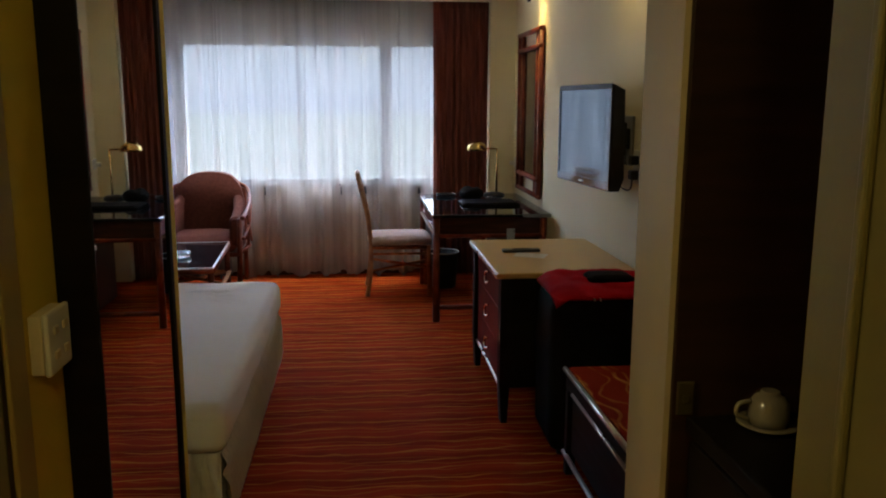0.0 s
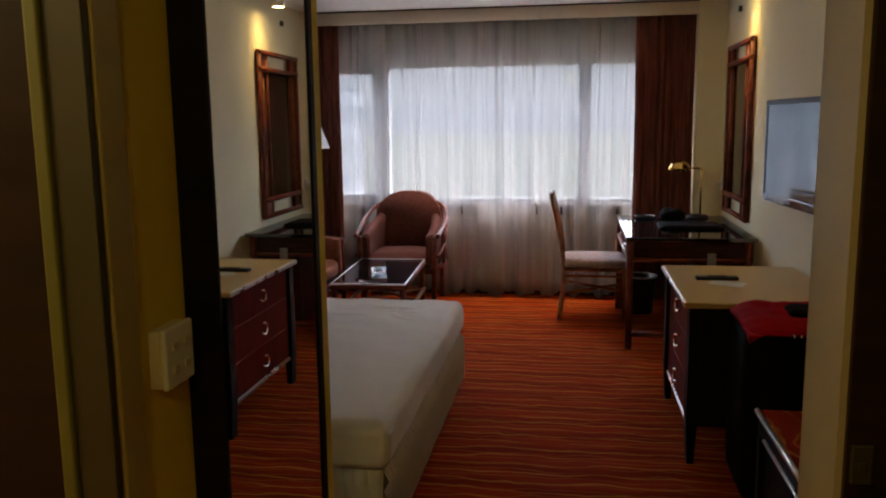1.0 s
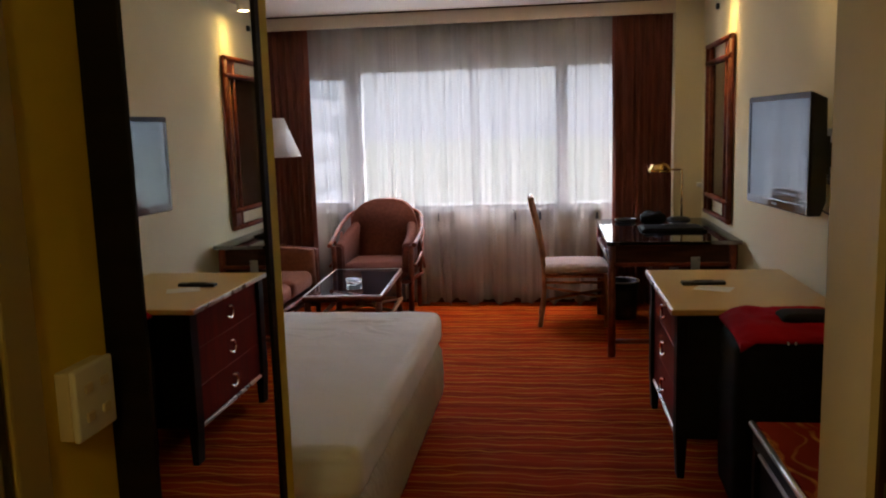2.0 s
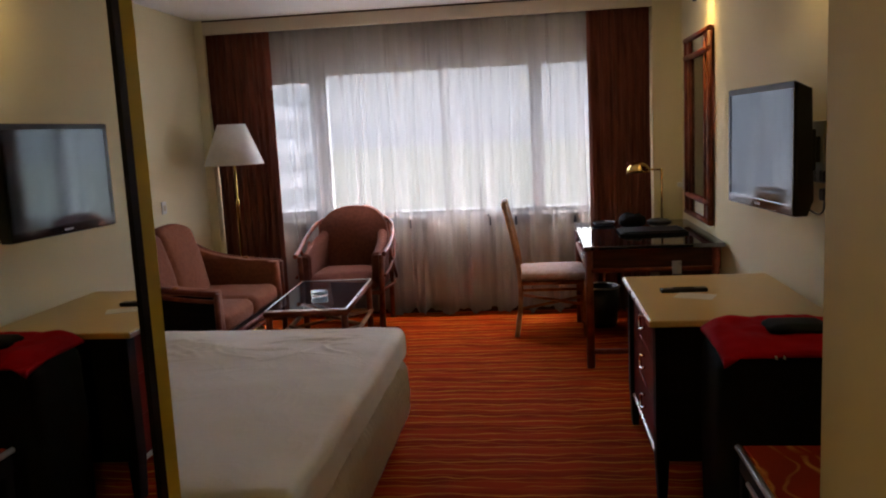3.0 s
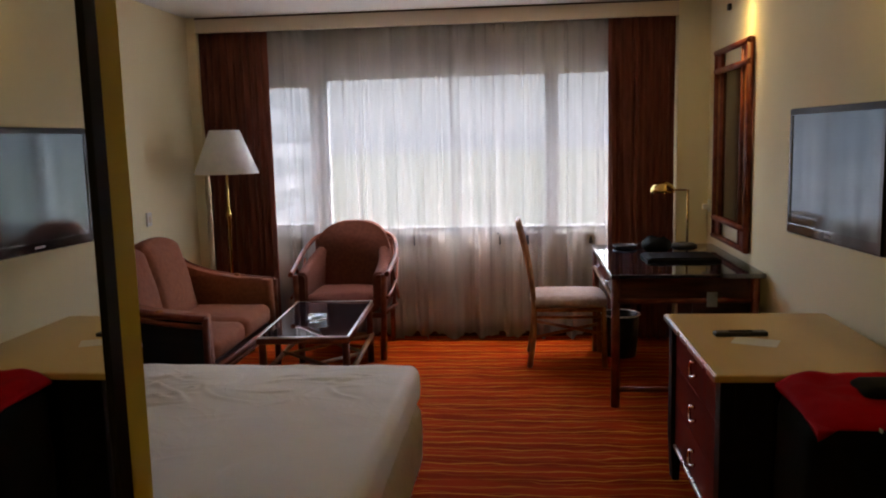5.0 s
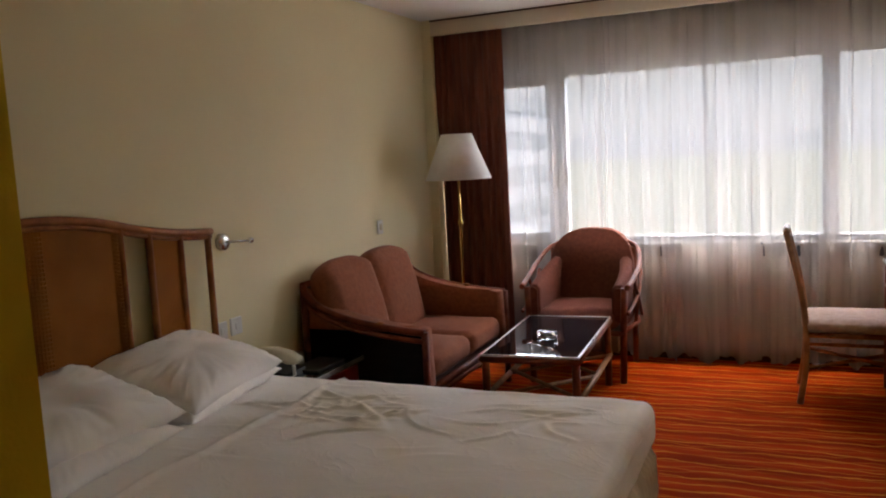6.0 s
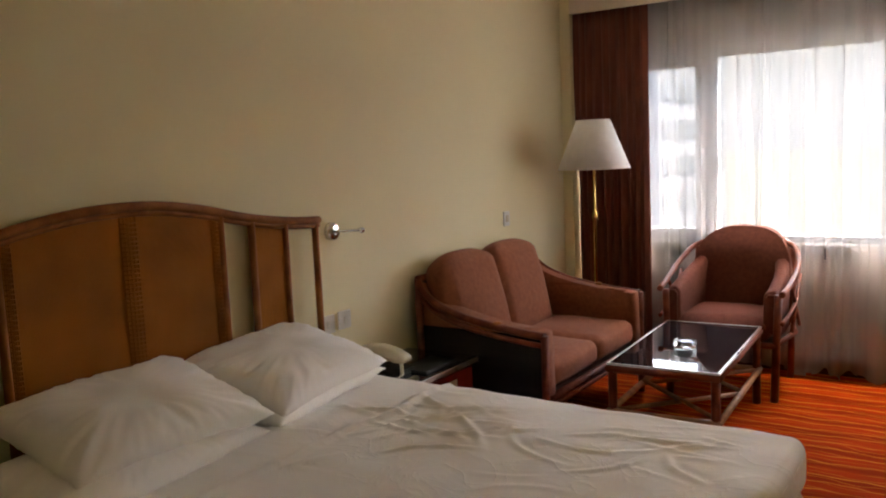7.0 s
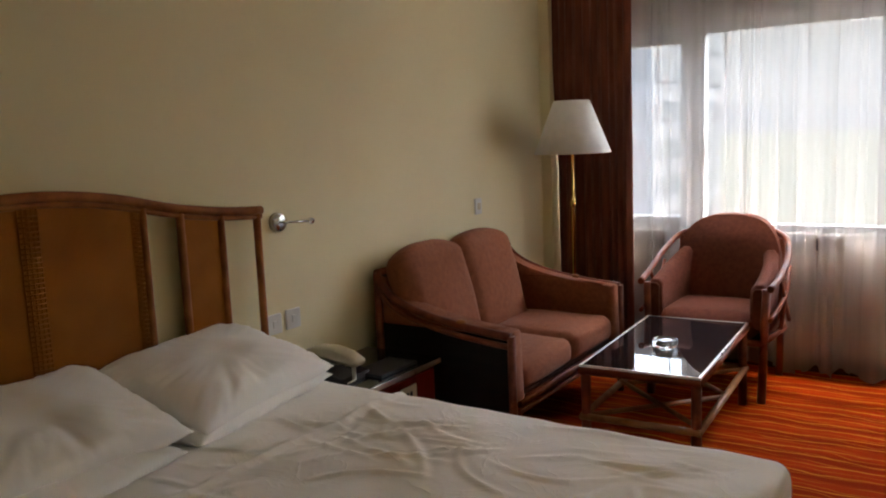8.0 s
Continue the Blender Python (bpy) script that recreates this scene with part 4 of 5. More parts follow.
for y0, y1, outer in ((-2.035, -1.945, -2.045), (-0.92, -0.83, -0.82)):
    curve = bent([(x, 0, z) for x, z in ARM], 4)
    outline = [(p.x, p.z + 0.012) for p in curve] + [(-2.955, 0.30), (-3.66, 0.30)]
    part("arm_pad", prism(outline, "y", y0, y1, 0.025, 3), UPHOLSTERY, sf)
    part("arm_rail", tubed([(p.x, outer, p.z) for p in curve], 0.019, 10), RATTAN_RED, sf)
    part("arm_rail", tubed([(p.x, outer, p.z - 0.045) for p in curve], 0.013, 10), RATTAN_RED, sf)
    part("front_post", tubed([(-2.965, outer, 0.0), (-2.965, outer, 0.592)], 0.019, 10), RATTAN_RED, sf)
    part("back_post", tubed([(-3.66, outer, 0.0), (-3.665, outer, 0.82)], 0.019, 10), RATTAN_RED, sf)
    part("side_rail", tubed([(-3.66, outer, 0.16), (-2.965, outer, 0.16)], 0.015, 10), RATTAN_RED, sf)
    # black sheet standing in for the deep shade on the upholstered side
    part("side_panel", boxed(-3.65, -2.975, min(outer, outer * 0.5 + y0 * 0.5) + 0.008 if outer < -1.5 else outer - 0.012, min(outer, outer * 0.5 + y0 * 0.5) + 0.014 if outer < -1.5 else outer - 0.006, 0.16, 0.585), BLACKWOOD, sf)
    lump = part("knot", lathed([(0.010, -0.014), (0.024, -0.006), (0.024, 0.006), (0.010, 0.014)], 14, (-3.22, outer + (0.01 if outer < -1.5 else -0.01), 0.625)), RATTAN, sf)
part("back_rail", tubed([(-3.668, -2.045, 0.82), (-3.668, -0.82, 0.82)], 0.018, 10), RATTAN_RED, sf)
part("back_panel", boxed(-3.665, -3.655, -2.03, -0.83, 0.28, 0.81), DARKWOOD, sf)

# ---- armchair ----
AX, AY = -2.54, -0.43
ac = thing("armchair", pose(AX, AY, 0), "terracotta tub armchair with a rattan frame by the window", "armchair")
part("seat_cushion", cushion(AX - 0.255, AX + 0.255, AY - 0.285, AY + 0.18, 0.325, 0.455, 0.045, 0.018, 2.0, 14), UPHOLSTERY_BACKLIT, ac)


def chair_back():
    pts = []
    for i in range(25):
        a = math.pi * i / 24
        pts.append((AX + 0.285 * math.copysign(abs(math.cos(a)) ** 0.72, math.cos(a)), 0.62 + 0.30 * math.sin(a) ** 0.8))
    pts = [(AX + 0.265, 0.38)] + pts + [(AX - 0.265, 0.38)]
    bm = prism(pts, "y", -0.045, 0.045, 0.030, 3)
    for v in bm.verts:
        v.co.y += AY + 0.215 + 0.18 * (v.co.z - 0.45) - 0.55 * ((v.co.x - AX) ** 2) + 0.004 * noise.noise(v.co * 8)
    return bm


part("backrest", chair_back(), UPHOLSTERY_BACKLIT, ac)
for s in (-1, 1):
    line = bent([(AX + s * 0.275, AY + 0.20, 0.735), (AX + s * 0.305, AY + 0.05, 0.685), (AX + s * 0.315, AY - 0.13, 0.635), (AX + s * 0.315, AY - 0.285, 0.605)], 5)
    bm = bmesh.new()
    rows = []
    for p in line:
        i, o = p.x - s * 0.085, p.x - s * 0.005
        ring = [(i, 0.40), (i, p.z - 0.02), (i + s * 0.022, p.z + 0.004), (o - s * 0.022, p.z + 0.006), (o, p.z - 0.018), (o, 0.36)]
        rows.append([bm.verts.new((x, p.y, z)) for x, z in ring])
    for a, b in zip(rows, rows[1:]):
        for k in range(6):
            bm.faces.new((a[k], a[(k + 1) % 6], b[(k + 1) % 6], b[k])).smooth = k not in (5,)
    bm.faces.new(rows[0])
    front = bm.faces.new(rows[-1][::-1])
    bmesh.ops.bevel(bm, geom=list(front.edges), offset=0.015, segments=2, affect="EDGES")
    part("arm_pad", bm, UPHOLSTERY_BACKLIT, ac)
    rail = bent([(AX + s * 0.20, AY + 0.31, 0.83), (AX + s * 0.30, AY + 0.24, 0.79), (AX + s * 0.345, AY + 0.06, 0.705), (AX + s * 0.345, AY - 0.14, 0.640), (AX + s * 0.335, AY - 0.315, 0.605)], 6)
    part("arm_rail", tubed(rail, 0.017, 10), RATTAN_RED, ac)
    low = [(p[0], p[1], p[2] - 0.16) for p in rail]
    part("arm_rail", tubed(low, 0.011, 8), RATTAN_RED, ac)
    part("front_leg", tubed([(AX + s * 0.29, AY - 0.275, 0.0), (AX + s * 0.31, AY - 0.285, 0.60)], 0.021, 10), RATTAN_RED, ac)
    part("back_leg", tubed([(AX + s * 0.27, AY + 0.27, 0.0), (AX + s * 0.28, AY + 0.255, 0.79)], 0.019, 10), RATTAN_RED, ac)
    part("brace", tubed([(AX + s * 0.345, AY - 0.13, 0.63), (AX + s * 0.345, AY + 0.12, 0.36)], 0.011, 8), RATTAN_RED, ac)
    part("brace", tubed([(AX + s * 0.345, AY + 0.12, 0.66), (AX + s * 0.345, AY - 0.10, 0.36)], 0.011, 8), RATTAN_RED, ac)
    part("side_rail", tubed([(AX + s * 0.31, AY - 0.28, 0.33), (AX + s * 0.345, AY + 0.0, 0.34), (AX + s * 0.28, AY + 0.26, 0.33)], 0.015, 8), RATTAN_RED, ac)
part("front_rail", tubed([(AX - 0.30, AY - 0.285, 0.315), (AX + 0.30, AY - 0.285, 0.315)], 0.018, 10), RATTAN_RED, ac)
part("seat_deck", boxed(AX - 0.28, AX + 0.28, AY - 0.27, AY + 0.24, 0.295, 0.325, 0.008), DARKWOOD, ac)
part("back_rail", tubed(bent([(AX - 0.20, AY + 0.31, 0.83), (AX, AY + 0.335, 0.85), (AX + 0.20, AY + 0.31, 0.83)], 6), 0.017, 10), RATTAN_RED, ac)

# ---- coffee table ----
TX0, TX1, TY0, TY1, TZ = -2.803, -2.283, -1.774, -0.754, 0.425
ct = thing("coffee_table", pose((TX0 + TX1) / 2, (TY0 + TY1) / 2, 0), "low rattan coffee table with a dark glass top", "coffee table")
part("glass_top", boxed(TX0 + 0.006, TX1 - 0.006, TY0 + 0.006, TY1 - 0.006, TZ - 0.008, TZ, 0.002), TABLE_GLASS, ct, "dark reflecting glass top")
part("under_board", boxed(TX0 + 0.03, TX1 - 0.03, TY0 + 0.03, TY1 - 0.03, TZ - 0.022, TZ - 0.008), DARKWOOD, ct)
for a, b in (((TX0 + 0.01, TY0), (TX0 + 0.01, TY1)), ((TX1 - 0.01, TY0), (TX1 - 0.01, TY1)), ((TX0, TY0 + 0.01), (TX1, TY0 + 0.01)), ((TX0, TY1 - 0.01), (TX1, TY1 - 0.01))):
    part("top_rail", tubed([(*a, TZ - 0.026), (*b, TZ - 0.026)], 0.018, 10), RATTAN_RED, ct)
    part("lower_rail", tubed([(*a, 0.19), (*b, 0.19)], 0.016, 10), RATTAN_PALE, ct)
for x in (TX0 + 0.022, TX1 - 0.022):
    for y in (TY0 + 0.022, TY1 - 0.022):
        part("leg", tubed([(x, y, 0), (x, y, TZ - 0.03)], 0.021, 10), RATTAN_RED, ct)
for y0, y1 in ((TY0 + 0.03, -1.264), (-1.264, TY1 - 0.03)):
    part("cross_brace", tubed([(TX0 + 0.02, y0, 0.190), (TX1 - 0.02, y1, 0.190)], 0.011, 8), RATTAN_PALE, ct)
    part("cross_brace", tubed([(TX0 + 0.02, y1, 0.208), (TX1 - 0.02, y0, 0.208)], 0.011, 8), RATTAN_PALE, ct)
for x0, x1, y0, y1 in ((TX0, TX0 + 0.012, TY0, TY1), (TX1 - 0.012, TX1, TY0, TY1), (TX0 + 0.012, TX1 - 0.012, TY0, TY0 + 0.008), (TX0 + 0.012, TX1 - 0.012, TY1 - 0.008, TY1)):
    part("rim", boxed(x0, x1, y0, y1, TZ - 0.009, TZ + 0.0015, 0.001), TRIM_METAL, ct, "pale edge strip round the glass")
ct.matrix_world = pose((TX0 + TX1) / 2, (TY0 + TY1) / 2, 0, 0, 0, 2.9)
at = thing("ashtray", pose(-2.54, -1.35, TZ), "clear moulded glass ashtray on the coffee table", "ashtray")
part("bowl", lathed([(0.050, 0.0), (0.058, 0.006), (0.060, 0.036), (0.050, 0.038), (0.044, 0.014), (0.010, 0.010)], 12, (-2.54, -1.35, TZ + 0.001)), CLEAR, at)

# ---- desk, lamp, chair, bin ----
DX0, DX1, DY0, DY1, DZ = -0.808, 0.012, -1.70, -0.432, 0.75
dk = thing("desk", pose(-0.4, -1.07, 0), "dark rattan writing desk with a glossy black top", "desk")
part("desktop", boxed(DX0, DX1, DY0, DY1, DZ - 0.026, DZ, 0.004), TABLE_GLASS, dk, "glossy black glass desktop")
part("apron", boxed(DX0 + 0.045, DX0 + 0.065, DY0 + 0.05, DY1 - 0.05, 0.595, DZ - 0.028), DARKWOOD, dk)
part("apron", boxed(DX0 + 0.05, DX1 - 0.02, DY0 + 0.035, DY0 + 0.055, 0.595, DZ - 0.028), DARKWOOD, dk)
part("apron", boxed(DX0 + 0.05, DX1 - 0.02, DY1 - 0.055, DY1 - 0.035, 0.595, DZ - 0.028), DARKWOOD, dk)
for k in range(2):
    y0 = DY0 + 0.07 + k * 0.575
    dr = part("drawer", boxed(DX0 + 0.032, DX0 + 0.046, y0, y0 + 0.555, 0.608, DZ - 0.04, 0.004), REDWOOD, dk)
    part("handle", tubed(bent([(DX0 + 0.032, y0 + 0.25, 0.66), (DX0 + 0.012, y0 + 0.262, 0.652), (DX0 + 0.012, y0 + 0.293, 0.652), (DX0 + 0.032, y0 + 0.305, 0.66)], 4), 0.005, 8), CHROME, dr)
# front rail in paler rattan: its reflected light is put into the colour
part("edge_rail", tubed([(DX0 + 0.022, DY0 + 0.03, 0.600), (DX0 + 0.022, DY1 - 0.03, 0.600)], 0.014, 10), RATTAN_PALE, dk)
part("edge_rail", tubed([(DX0 + 0.03, DY0 + 0.022, 0.600), (DX1 - 0.03, DY0 + 0.022, 0.600)], 0.014, 10), RATTAN_RED, dk)
for x in (DX0 + 0.03, DX1 - 0.05):
    for y in (DY0 + 0.03, DY1 - 0.03):
        part("leg", tubed([(x, y, 0), (x, y, DZ - 0.026)], 0.024, 12), RATTAN_RED, dk)
part("lower_rail", tubed([(DX0 + 0.03, DY0 + 0.03, 0.10), (DX1 - 0.05, DY0 + 0.03, 0.10)], 0.015, 10), RATTAN_RED, dk)
part("lower_rail", tubed([(DX1 - 0.05, DY0 + 0.03, 0.10), (DX1 - 0.05, DY1 - 0.03, 0.10)], 0.015, 10), RATTAN_RED, dk)
part("notice_card", boxed(-0.295, -0.240, DY0 + 0.003, DY0 + 0.008, 0.570, 0.650), SILVER_PLASTIC, dk, "small white card on the desk's end")
part("side_panel", boxed(-0.36, DX1 - 0.03, DY0 + 0.06, DY0 + 0.075, 0.12, 0.595), DARKWOOD, dk)
part("side_panel", boxed(-0.36, -0.345, DY0 + 0.075, -1.22, 0.12, 0.595), DARKWOOD, dk)

dl = thing("desk_lamp", pose(-0.235, -0.56, DZ), "brass desk lamp with a small dome shade, unlit", "desk lamp")
LX, LY = -0.180, -0.56
part("base", lathed([(0.085, 0.0), (0.088, 0.010), (0.070, 0.022), (0.018, 0.030)], 28, (LX - 0.02, LY, DZ)), BLACK_PLASTIC, dl)
part("column", tubed([(LX, LY, DZ + 0.02), (LX, LY, DZ + 0.385)], 0.0085, 12), BRASS, dl)
part("arm", tubed([(LX + 0.008, LY, DZ + 0.378), (LX - 0.150, LY, DZ + 0.385)], 0.0075, 10), BRASS, dl)
part("shade", lathed([(0.085, 0.0), (0.082, 0.025), (0.066, 0.052), (0.036, 0.070), (0.010, 0.074), (0.008, 0.070), (0.034, 0.064), (0.062, 0.048), (0.078, 0.022), (0.081, 0.0)], 28, (LX - 0.165, LY, DZ + 0.365)), BRASS, dl)
part("cord", tubed(bent([(LX - 0.09, LY - 0.02, DZ + 0.006), (LX - 0.22, LY + 0.04, DZ + 0.03), (LX - 0.38, LY - 0.02, DZ + 0.012), (LX - 0.45, LY + 0.06, DZ + 0.005)], 8), 0.003, 6), BLACK_PLASTIC, dl)
fd = thing("writing_folder", pose(-0.33, -1.13, DZ), "black leather writing folder lying on the desk", "folder")
part("cover", boxed(-0.55, -0.12, -1.28, -0.97, DZ, DZ + 0.016, 0.006), BLACK_CLOTH, fd)
part("flap", prism([(-0.54, DZ + 0.016), (-0.13, DZ + 0.016), (-0.15, DZ + 0.024), (-0.52, DZ + 0.024)], "y", -1.26, -0.99, 0.003), BLACK_CLOTH, fd)
tr = thing("desk_tray", pose(-0.55, -0.62, DZ), "small round black dish on the desk", "dish")
part("dish", lathed([(0.05, 0.0), (0.075, 0.008), (0.082, 0.024), (0.078, 0.024), (0.068, 0.010), (0.01, 0.008)], 24, (-0.60, -0.62, DZ)), BLACK_PLASTIC, tr)
bg = thing("black_pouch", pose(-0.42, -0.78, DZ), "slumped black pouch lying on the desk", "pouch")
bm = cushion(-0.50, -0.34, -0.86, -0.72, DZ, DZ + 0.085, 0.035, 0.012, 8.0, 10)
for v in bm.verts:
    v.co.z = max(DZ, v.co.z + 0.025 * noise.noise(v.co * 14) * (v.co.z - DZ) / 0.08)
part("body", bm, BLACK_CLOTH, bg)

CH = -0.685
ch = thing("desk_chair", pose(-1.0, CH, 0), "rattan side chair with a pale upholstered seat at the desk", "chair")
part("seat", cushion(-1.225, -0.745, CH - 0.215, CH + 0.215, 0.395, 0.465, 0.030, 0.014, 6.0, 14), SEAT_CLOTH, ch, "pale pinkish upholstered seat")
for s in (-1, 1):
    y = CH + s * 0.20
    part("back_post", tubed(bent([(-1.245, y, 0.0), (-1.215, y, 0.22), (-1.215, y, 0.44), (-1.245, y, 0.66), (-1.31, y, 0.945)], 6), 0.017, 10), RATTAN_PALE, ch)
    part("front_leg", tubed([(-0.755, y, 0.0), (-0.765, y, 0.40)], 0.018, 10), RATTAN, ch)
    part("seat_rail", tubed([(-1.215, y, 0.385), (-0.76, y, 0.385)], 0.015, 10), RATTAN, ch)
    part("seat_rail", tubed([(-1.215, y, 0.335), (-0.76, y, 0.335)], 0.010, 8), RATTAN, ch)
part("cross_stretcher", tubed([(-1.215, CH - 0.20, 0.20), (-0.76, CH + 0.20, 0.20)], 0.011, 8), RATTAN, ch)
part("cross_stretcher", tubed([(-1.215, CH + 0.20, 0.222), (-0.76, CH - 0.20, 0.222)], 0.011, 8), RATTAN, ch)
for x in (-1.215, -0.765):
    part("seat_rail", tubed([(x, CH - 0.20, 0.385), (x, CH + 0.20, 0.385)], 0.015, 10), RATTAN, ch)
part("top_rail", tubed([(-1.31, CH - 0.215, 0.945), (-1.315, CH, 0.955), (-1.31, CH + 0.215, 0.945)], 0.016, 10), RATTAN_PALE, ch)
part("back_panel", prism([(-1.228, 0.50), (-1.219, 0.50), (-1.243, 0.66), (-1.300, 0.925), (-1.309, 0.925), (-1.252, 0.66)], "y", CH - 0.185, CH + 0.185), CANE, ch)

bn = thing("waste_bin", pose(-0.63, -0.56, 0), "round black waste bin with a pale rim under the desk", "waste bin")
part("body", lathed([(0.105, 0.0), (0.128, 0.29), (0.122, 0.29), (0.100, 0.012), (0.01, 0.010)], 32, (-0.62, -0.57, 0)), BLACK_PLASTIC, bn)
part("liner_rim", tubed([(-0.62 + 0.129 * math.cos(a * math.tau / 32), -0.57 + 0.129 * math.sin(a * math.tau / 32), 0.29 + 0.006 * noise.noise(Vector((a * 0.7, 0, 1)))) for a in range(32)], 0.006, 6, closed=True), WHITE_PLASTIC, bn, "crumpled pale bin liner rim")

# ---- chest of drawers ----
KX0, KX1, KY0, KY1, KZ = -0.672, 0.0, -3.52, -2.585, 0.728
cd = thing("chest_of_drawers", pose(-0.33, -3.05, 0), "mahogany chest of three drawers with a pale wood top", "chest of drawers")
part("top", prism([(KX0, KY0), (KX1, KY0), (KX1, KY1), (KX0, KY1)], "z", KZ - 0.026, KZ, 0.006), CHEST_TOP, cd, "pale polished wood top")
part("top_edge", boxed(KX0 - 0.004, KX0, KY0 + 0.004, KY1 - 0.004, KZ - 0.024, KZ - 0.004, 0.001), TRIM_METAL, cd)
part("body", boxed(-0.618, KX1, KY0 + 0.030, KY1 - 0.030, 0.165, KZ - 0.026, 0.003), BLACKWOOD, cd, "black-stained carcass")
part("bottom_strip", boxed(-0.642, -0.618, KY0 + 0.075, KY1 - 0.075, 0.150, 0.166, 0.004), TRIM_METAL, cd, "bright metal strip")
for k in range(3):
    z0 = 0.170 + k * 0.1765
    dr = part("drawer", boxed(-0.634, -0.616, KY0 + 0.078, KY1 - 0.078, z0, z0 + 0.174, 0.0015), REDWOOD, cd, "red-brown drawer front")
    zc = z0 + 0.088
    arc = []
    for i in range(11):
        a = math.radians(-150 + 25 * i)
        out = 0.014 * min(1.0, 3.0 * math.sin(math.pi * i / 10))
        arc.append((-0.636 - out, -3.05 + 0.030 * math.cos(a), zc + 0.030 * math.sin(a)))
    part("handle", tubed(arc, 0.0065, 8), CHROME, dr, "crescent chrome handle")
for y in (KY0 + 0.04, KY1 - 0.04):
    for x in (-0.628, KX1 - 0.035):
        part("leg", prism([(x - 0.024, KZ - 0.026), (x + 0.024, KZ - 0.026), (x + 0.024, 0.19), (x + 0.014, 0.0), (x - 0.014, 0.0), (x - 0.024, 0.19)], "y", y - 0.036, y + 0.036, 0.003), BLACKWOOD, cd)
rm = thing("remote_control", pose(-0.45, -2.99, KZ), "slim black television remote on the chest", "remote control")
bm = boxed(-0.10, 0.10, -0.023, 0.023, 0.0, 0.018, 0.006)
bm.transform(pose(-0.455, -2.985, KZ, 0, 0, 3))
part("body", bm, BLACK_PLASTIC, rm)
bm = boxed(-0.045, 0.045, -0.012, 0.012, 0.018, 0.020, 0.0008)
bm.transform(pose(-0.455, -2.985, KZ, 0, 0, 3))
part("keypad", bm, BLACK_CLOTH, rm)
bm = boxed(-0.08, 0.08, -0.055, 0.055, 0.0, 0.0015)
bm.transform(pose(-0.425, -3.085, KZ, 0, 0, -24))
solo("paper_card", bm, PAPER, "small white printed card lying on the chest", "card")

# ---- television ----
TVM = pose(-0.148, -3.01, 1.0, 0, 0, 5)          # turned a little towards the bed
tv = thing("television", pose(-0.1, -3.01, 1.08), "flat television with a black frame on a wall bracket", "television")


def tv_part(name, bm, material, parent, label=""):
    bm.transform(TVM)
    return part(name, bm, material, parent, label)


TW, TB, TT = 0.375, 0.085, 0.592
tv_part("housing", prism([(0.0, TB), (0.0, TT), (0.062, TT - 0.03), (0.072, TB + 0.06), (0.05, TB)], "y", -TW, TW, 0.008), BLACK_PLASTIC, tv)
tv_part("screen", boxed(-0.0035, -0.0005, -TW + 0.028, TW - 0.028, TB + 0.042, TT - 0.026), TV_GLASS, tv, "glossy dark screen mirroring the window")
for y0, y1, z0, z1, mt in ((-TW + 0.004, TW - 0.004, TB + 0.004, TB + 0.042, BLACK_GLASS), (-TW + 0.004, TW - 0.004, TT - 0.026, TT - 0.003, BLACK_PLASTIC),
                           (-TW + 0.004, -TW + 0.028, TB + 0.042, TT - 0.026, BLACK_GLASS), (TW - 0.028, TW - 0.004, TB + 0.042, TT - 0.026, BLACK_GLASS)):
    tv_part("bezel", boxed(-0.007, -0.0005, y0, y1, z0, z1, 0.002), mt, tv)
tv_part("badge", boxed(-0.0085, -0.007, -0.03, 0.03, TB + 0.017, TB + 0.026), SILVER_PLASTIC, tv)
br = part("bracket", boxed(-0.082, -0.010, -3.29, -3.13, 1.25, 1.41, 0.006), BLACK_PLASTIC, tv)
part("arm", boxed(-0.012, 0.020, -3.25, -3.17, 1.28, 1.38, 0.005), BLACK_PLASTIC, br)
part("wall_plate", boxed(0.018, EX, -3.28, -3.14, 1.20, 1.44, 0.004), SILVER_PLASTIC, br)
tsk = thing("television_socket", pose(0.02, -3.22, 1.2), "double white socket with plugs behind the television", "socket")
part("plate", boxed(0.018, EX, -3.43, -3.31, 1.12, 1.28, 0.004), WHITE_PLASTIC, tsk)
for z in (1.165, 1.235):
    part("plug", boxed(-0.02, 0.018, -3.40, -3.35, z - 0.022, z + 0.022, 0.006), BLACK_PLASTIC, tsk)
part("cable", tubed(bent([(-0.005, -3.375, 1.145), (-0.01, -3.37, 1.10), (-0.02, -3.31, 1.09), (-0.05, -3.24, 1.13), (-0.07, -3.22, 1.20)], 6), 0.004, 6), BLACK_PLASTIC, tsk)

# ---- lattice panel over the desk ----
fm = thing("wall_panel", pose(0.015, -0.905, 0.8), "tall dark panel in a rattan lattice frame over the desk", "wall panel")
MY0, MY1, MZ0, MZ1 = -1.318, -0.495, 0.805, 2.035
part("panel_glass", boxed(0.014, 0.020, MY0 + 0.17, MY1 - 0.17, MZ0 + 0.15, MZ1 - 0.15), SMOKED, fm, "dark smoked glass")
part("backing", boxed(0.020, EX, MY0 + 0.03, MY1 - 0.03, MZ0 + 0.13, MZ1 - 0.13), DARKWOOD, fm)
for y in (MY0 + 0.02, MY0 + 0.165, MY1 - 0.165, MY1 - 0.02):
    part("upright", tubed([(0.008, y, MZ0), (0.008, y, MZ1)], 0.021 if y in (MY0 + 0.02, MY1 - 0.02) else 0.014, 10), RATTAN_RED, fm)
for y in (MY0 + 0.095, MY1 - 0.095):
    part("upright", tubed([(0.010, y, MZ0 + 0.13), (0.010, y, MZ1 - 0.13)], 0.011, 8), RATTAN, fm)
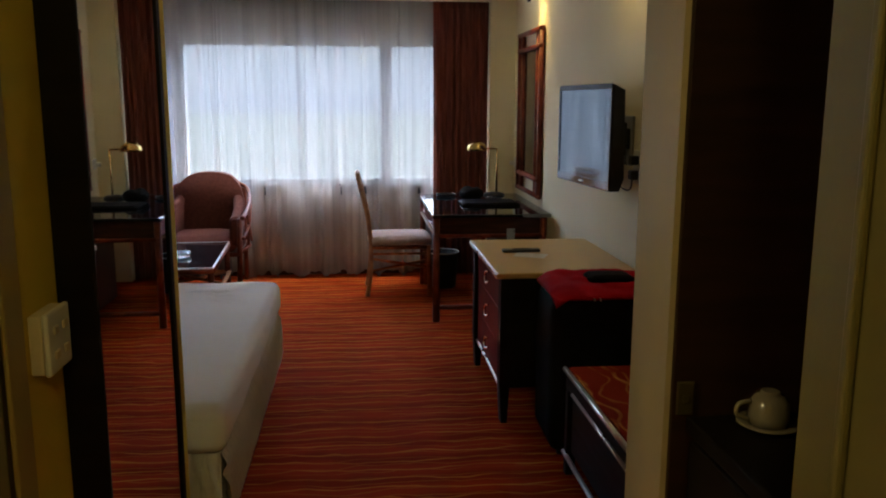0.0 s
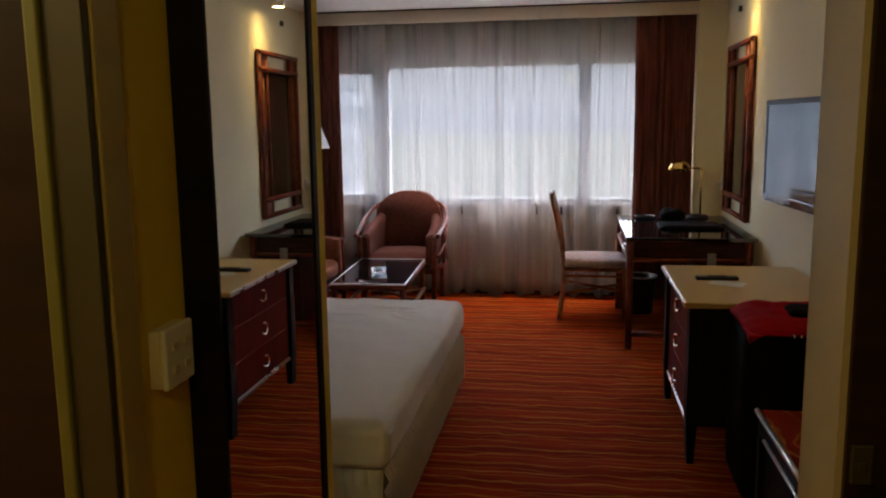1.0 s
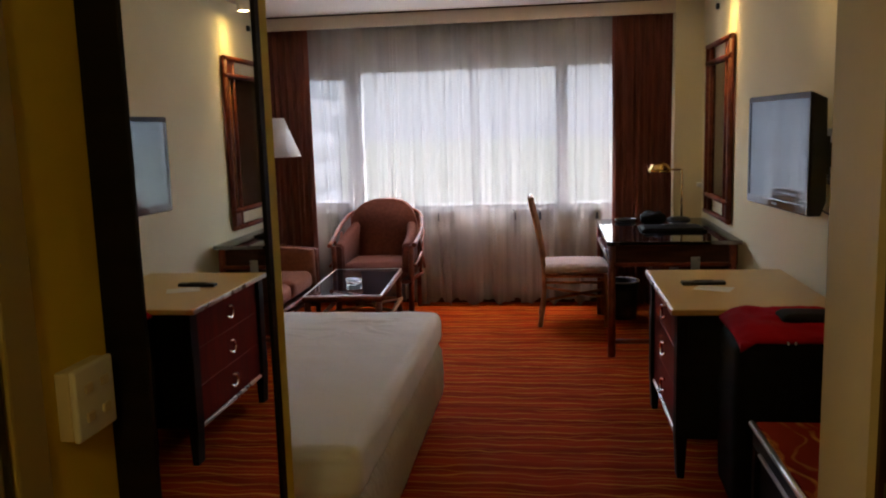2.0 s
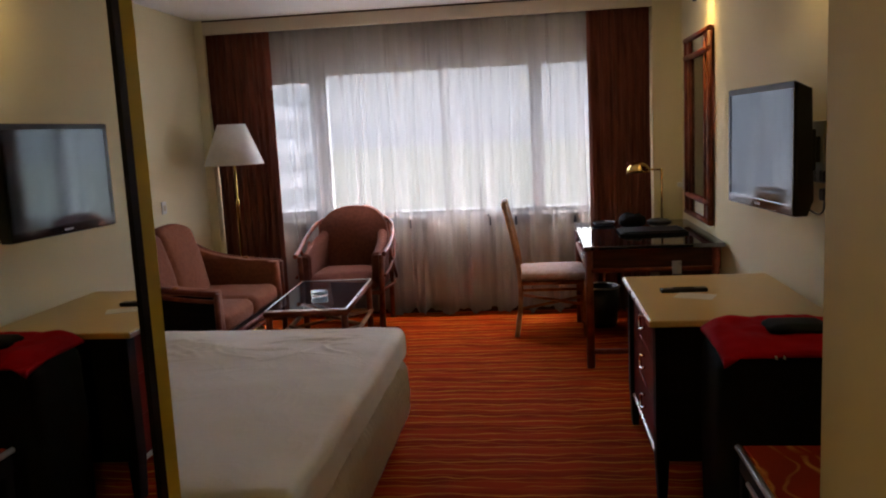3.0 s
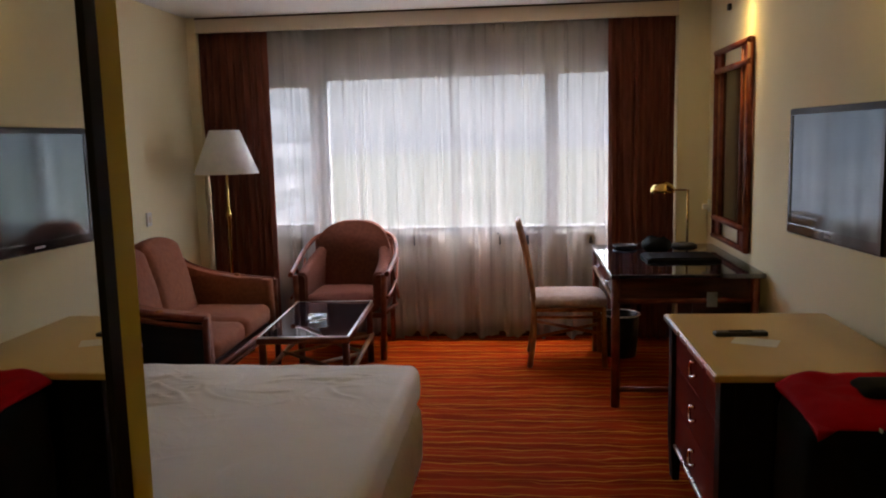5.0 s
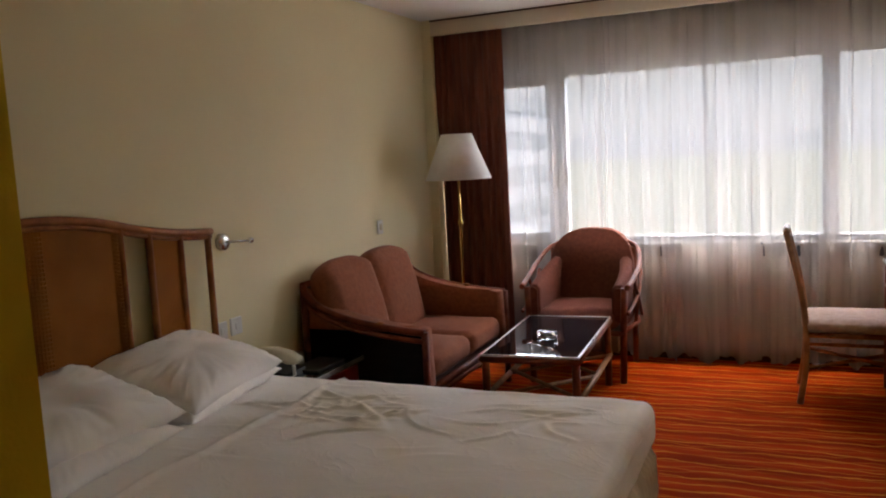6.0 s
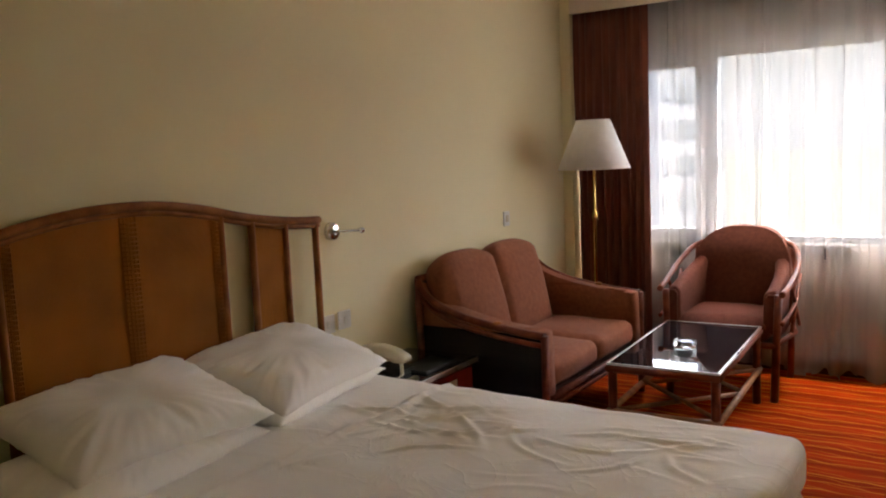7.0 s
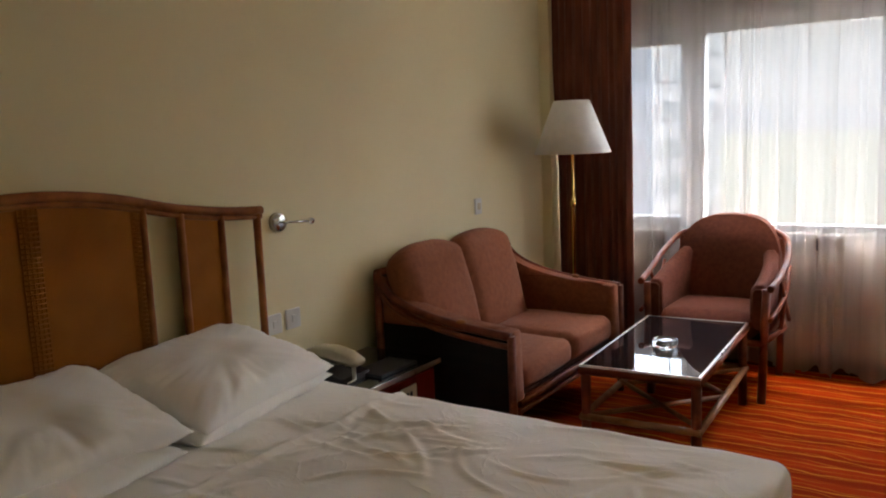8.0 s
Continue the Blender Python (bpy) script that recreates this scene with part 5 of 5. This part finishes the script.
for z in (MZ0 + 0.015, MZ0 + 0.135, MZ1 - 0.135, MZ1 - 0.015):
    part("crossbar", tubed([(0.004, MY0, z), (0.004, MY1, z)], 0.019, 10), RATTAN_RED, fm)
for z0, z1 in ((MZ0 + 0.03, MZ0 + 0.12), (MZ1 - 0.12, MZ1 - 0.03)):
    for a, b in ((MY0 + 0.04, MY0 + 0.15), (MY1 - 0.15, MY1 - 0.04)):
        part("lattice_block", boxed(0.002, 0.022, a, b, z0, z1, 0.004), RATTAN_RED, fm)
wo = thing("wall_outlet", pose(0.02, -0.10, 0.98), "white socket with a plug beside the desk lamp", "socket")
part("plate", boxed(0.0195, EX, -0.32, -0.235, 0.955, 1.04, 0.004), WHITE_PLASTIC, wo)
part("plug", boxed(-0.02, 0.0195, -0.30, -0.255, 0.975, 1.01, 0.006), WHITE_PLASTIC, wo)

# ---- luggage bench, suitcase ----
lb = thing("luggage_bench", pose(-0.24, -4.47, 0), "low black luggage bench with a red striped cloth top", "bench")
BX0, BX1, BY0, BY1 = -0.482, 0.018, -5.0, -4.03
part("cushion_top", boxed(BX0 + 0.018, BX1, BY0 + 0.01, BY1 - 0.01, 0.425, 0.452, 0.008), BENCH_CLOTH, lb, "red cloth with wavy yellow stripes")
part("frame", boxed(BX0 + 0.012, BX1, BY0, BY1, 0.36, 0.425, 0.003), BLACKWOOD, lb)
part("edge_strip", tubed([(BX0 + 0.008, BY0, 0.440), (BX0 + 0.008, BY1, 0.440)], 0.011, 10), TRIM_METAL, lb, "bright metal edge strip")
part("edge_strip", tubed([(BX0 + 0.008, BY0, 0.372), (BX0 + 0.008, BY1 - 0.12, 0.372)], 0.007, 8), TRIM_METAL, lb)
part("front_panel", boxed(BX0 + 0.03, BX0 + 0.045, BY0 + 0.02, BY1 - 0.02, 0.10, 0.36), BLACKWOOD, lb)
part("end_panel", boxed(BX0 + 0.045, BX1 - 0.01, BY1 - 0.035, BY1 - 0.02, 0.10, 0.36), BLACKWOOD, lb)
part("lower_strip", tubed([(BX0 + 0.010, BY0, 0.085), (BX0 + 0.010, BY1, 0.085)], 0.010, 10), TRIM_METAL, lb)
for x in (BX0 + 0.03, BX1 - 0.04):
    for y in (BY0 + 0.03, BY1 - 0.03):
        part("leg", boxed(x - 0.02, x + 0.02, y - 0.02, y + 0.02, 0, 0.36, 0.003), BLACKWOOD, lb)

sc = thing("suitcase", pose(-0.24, -3.75, 0), "upright black suitcase standing between chest and bench", "suitcase")
part("shell", cushion(-0.50, 0.0, -3.92, -3.56, 0.02, 0.700, 0.05, 0.008, 4.0, 12), BLACK_CLOTH, sc)
for x in (-0.44, -0.06):
    for y in (-3.87, -3.61):
        part("wheel", lathed([(0.012, 0), (0.02, 0.004), (0.02, 0.026), (0.01, 0.034)], 12, (x, y, 0)), BLACK_PLASTIC, sc)


def draped_cloth():
    def place(u, v):
        x = -0.495 + 0.51 * u
        a = v * 1.0
        if a < 0.82:
            y = -3.555 - 0.37 * a / 0.82
            z = 0.748 - 0.033 * (a / 0.82) ** 2
        else:
            k = (a - 0.82) / 0.18
            y = -3.925 - 0.012 * k
            z = 0.715 - 0.012 * k
        if u < 0.12:
            z -= 0.03 * ((0.12 - u) / 0.12) ** 1.5
        z -= 0.03 * max(0, u - 0.75)
        z += 0.014 * noise.noise(Vector((x * 9, y * 9, 2))) + 0.008 * noise.noise(Vector((x * 22, y * 22, 4)))
        return Vector((min(x, 0.02), y, z))
    bm = sheet(30, 24, place)
    low = bmesh.ops.extrude_face_region(bm, geom=bm.faces[:])["geom"]
    for v in [g for g in low if isinstance(g, bmesh.types.BMVert)]:
        v.co.z = max(0.700, v.co.z - 0.035)
    return bm


jk = thing("folded_jacket", pose(-0.24, -3.74, 0.66), "red folded jacket laid over the black suitcase", "jacket")
part("body", draped_cloth(), RED_CLOTH, jk)
for x in (-0.335, -0.310):
    part("tag", boxed(x - 0.002, x + 0.002, -3.948, -3.932, 0.697, 0.706), PAPER, jk, "tiny pale tag")
bp_ = thing("travel_pouch", pose(-0.24, -3.66, 0.75), "small flat black pouch on the red jacket", "pouch")
bm = cushion(-0.30, -0.10, -3.77, -3.63, 0.722, 0.758, 0.02, 0.004, 3.0, 8)
part("body", bm, BLACK_CLOTH, bp_)
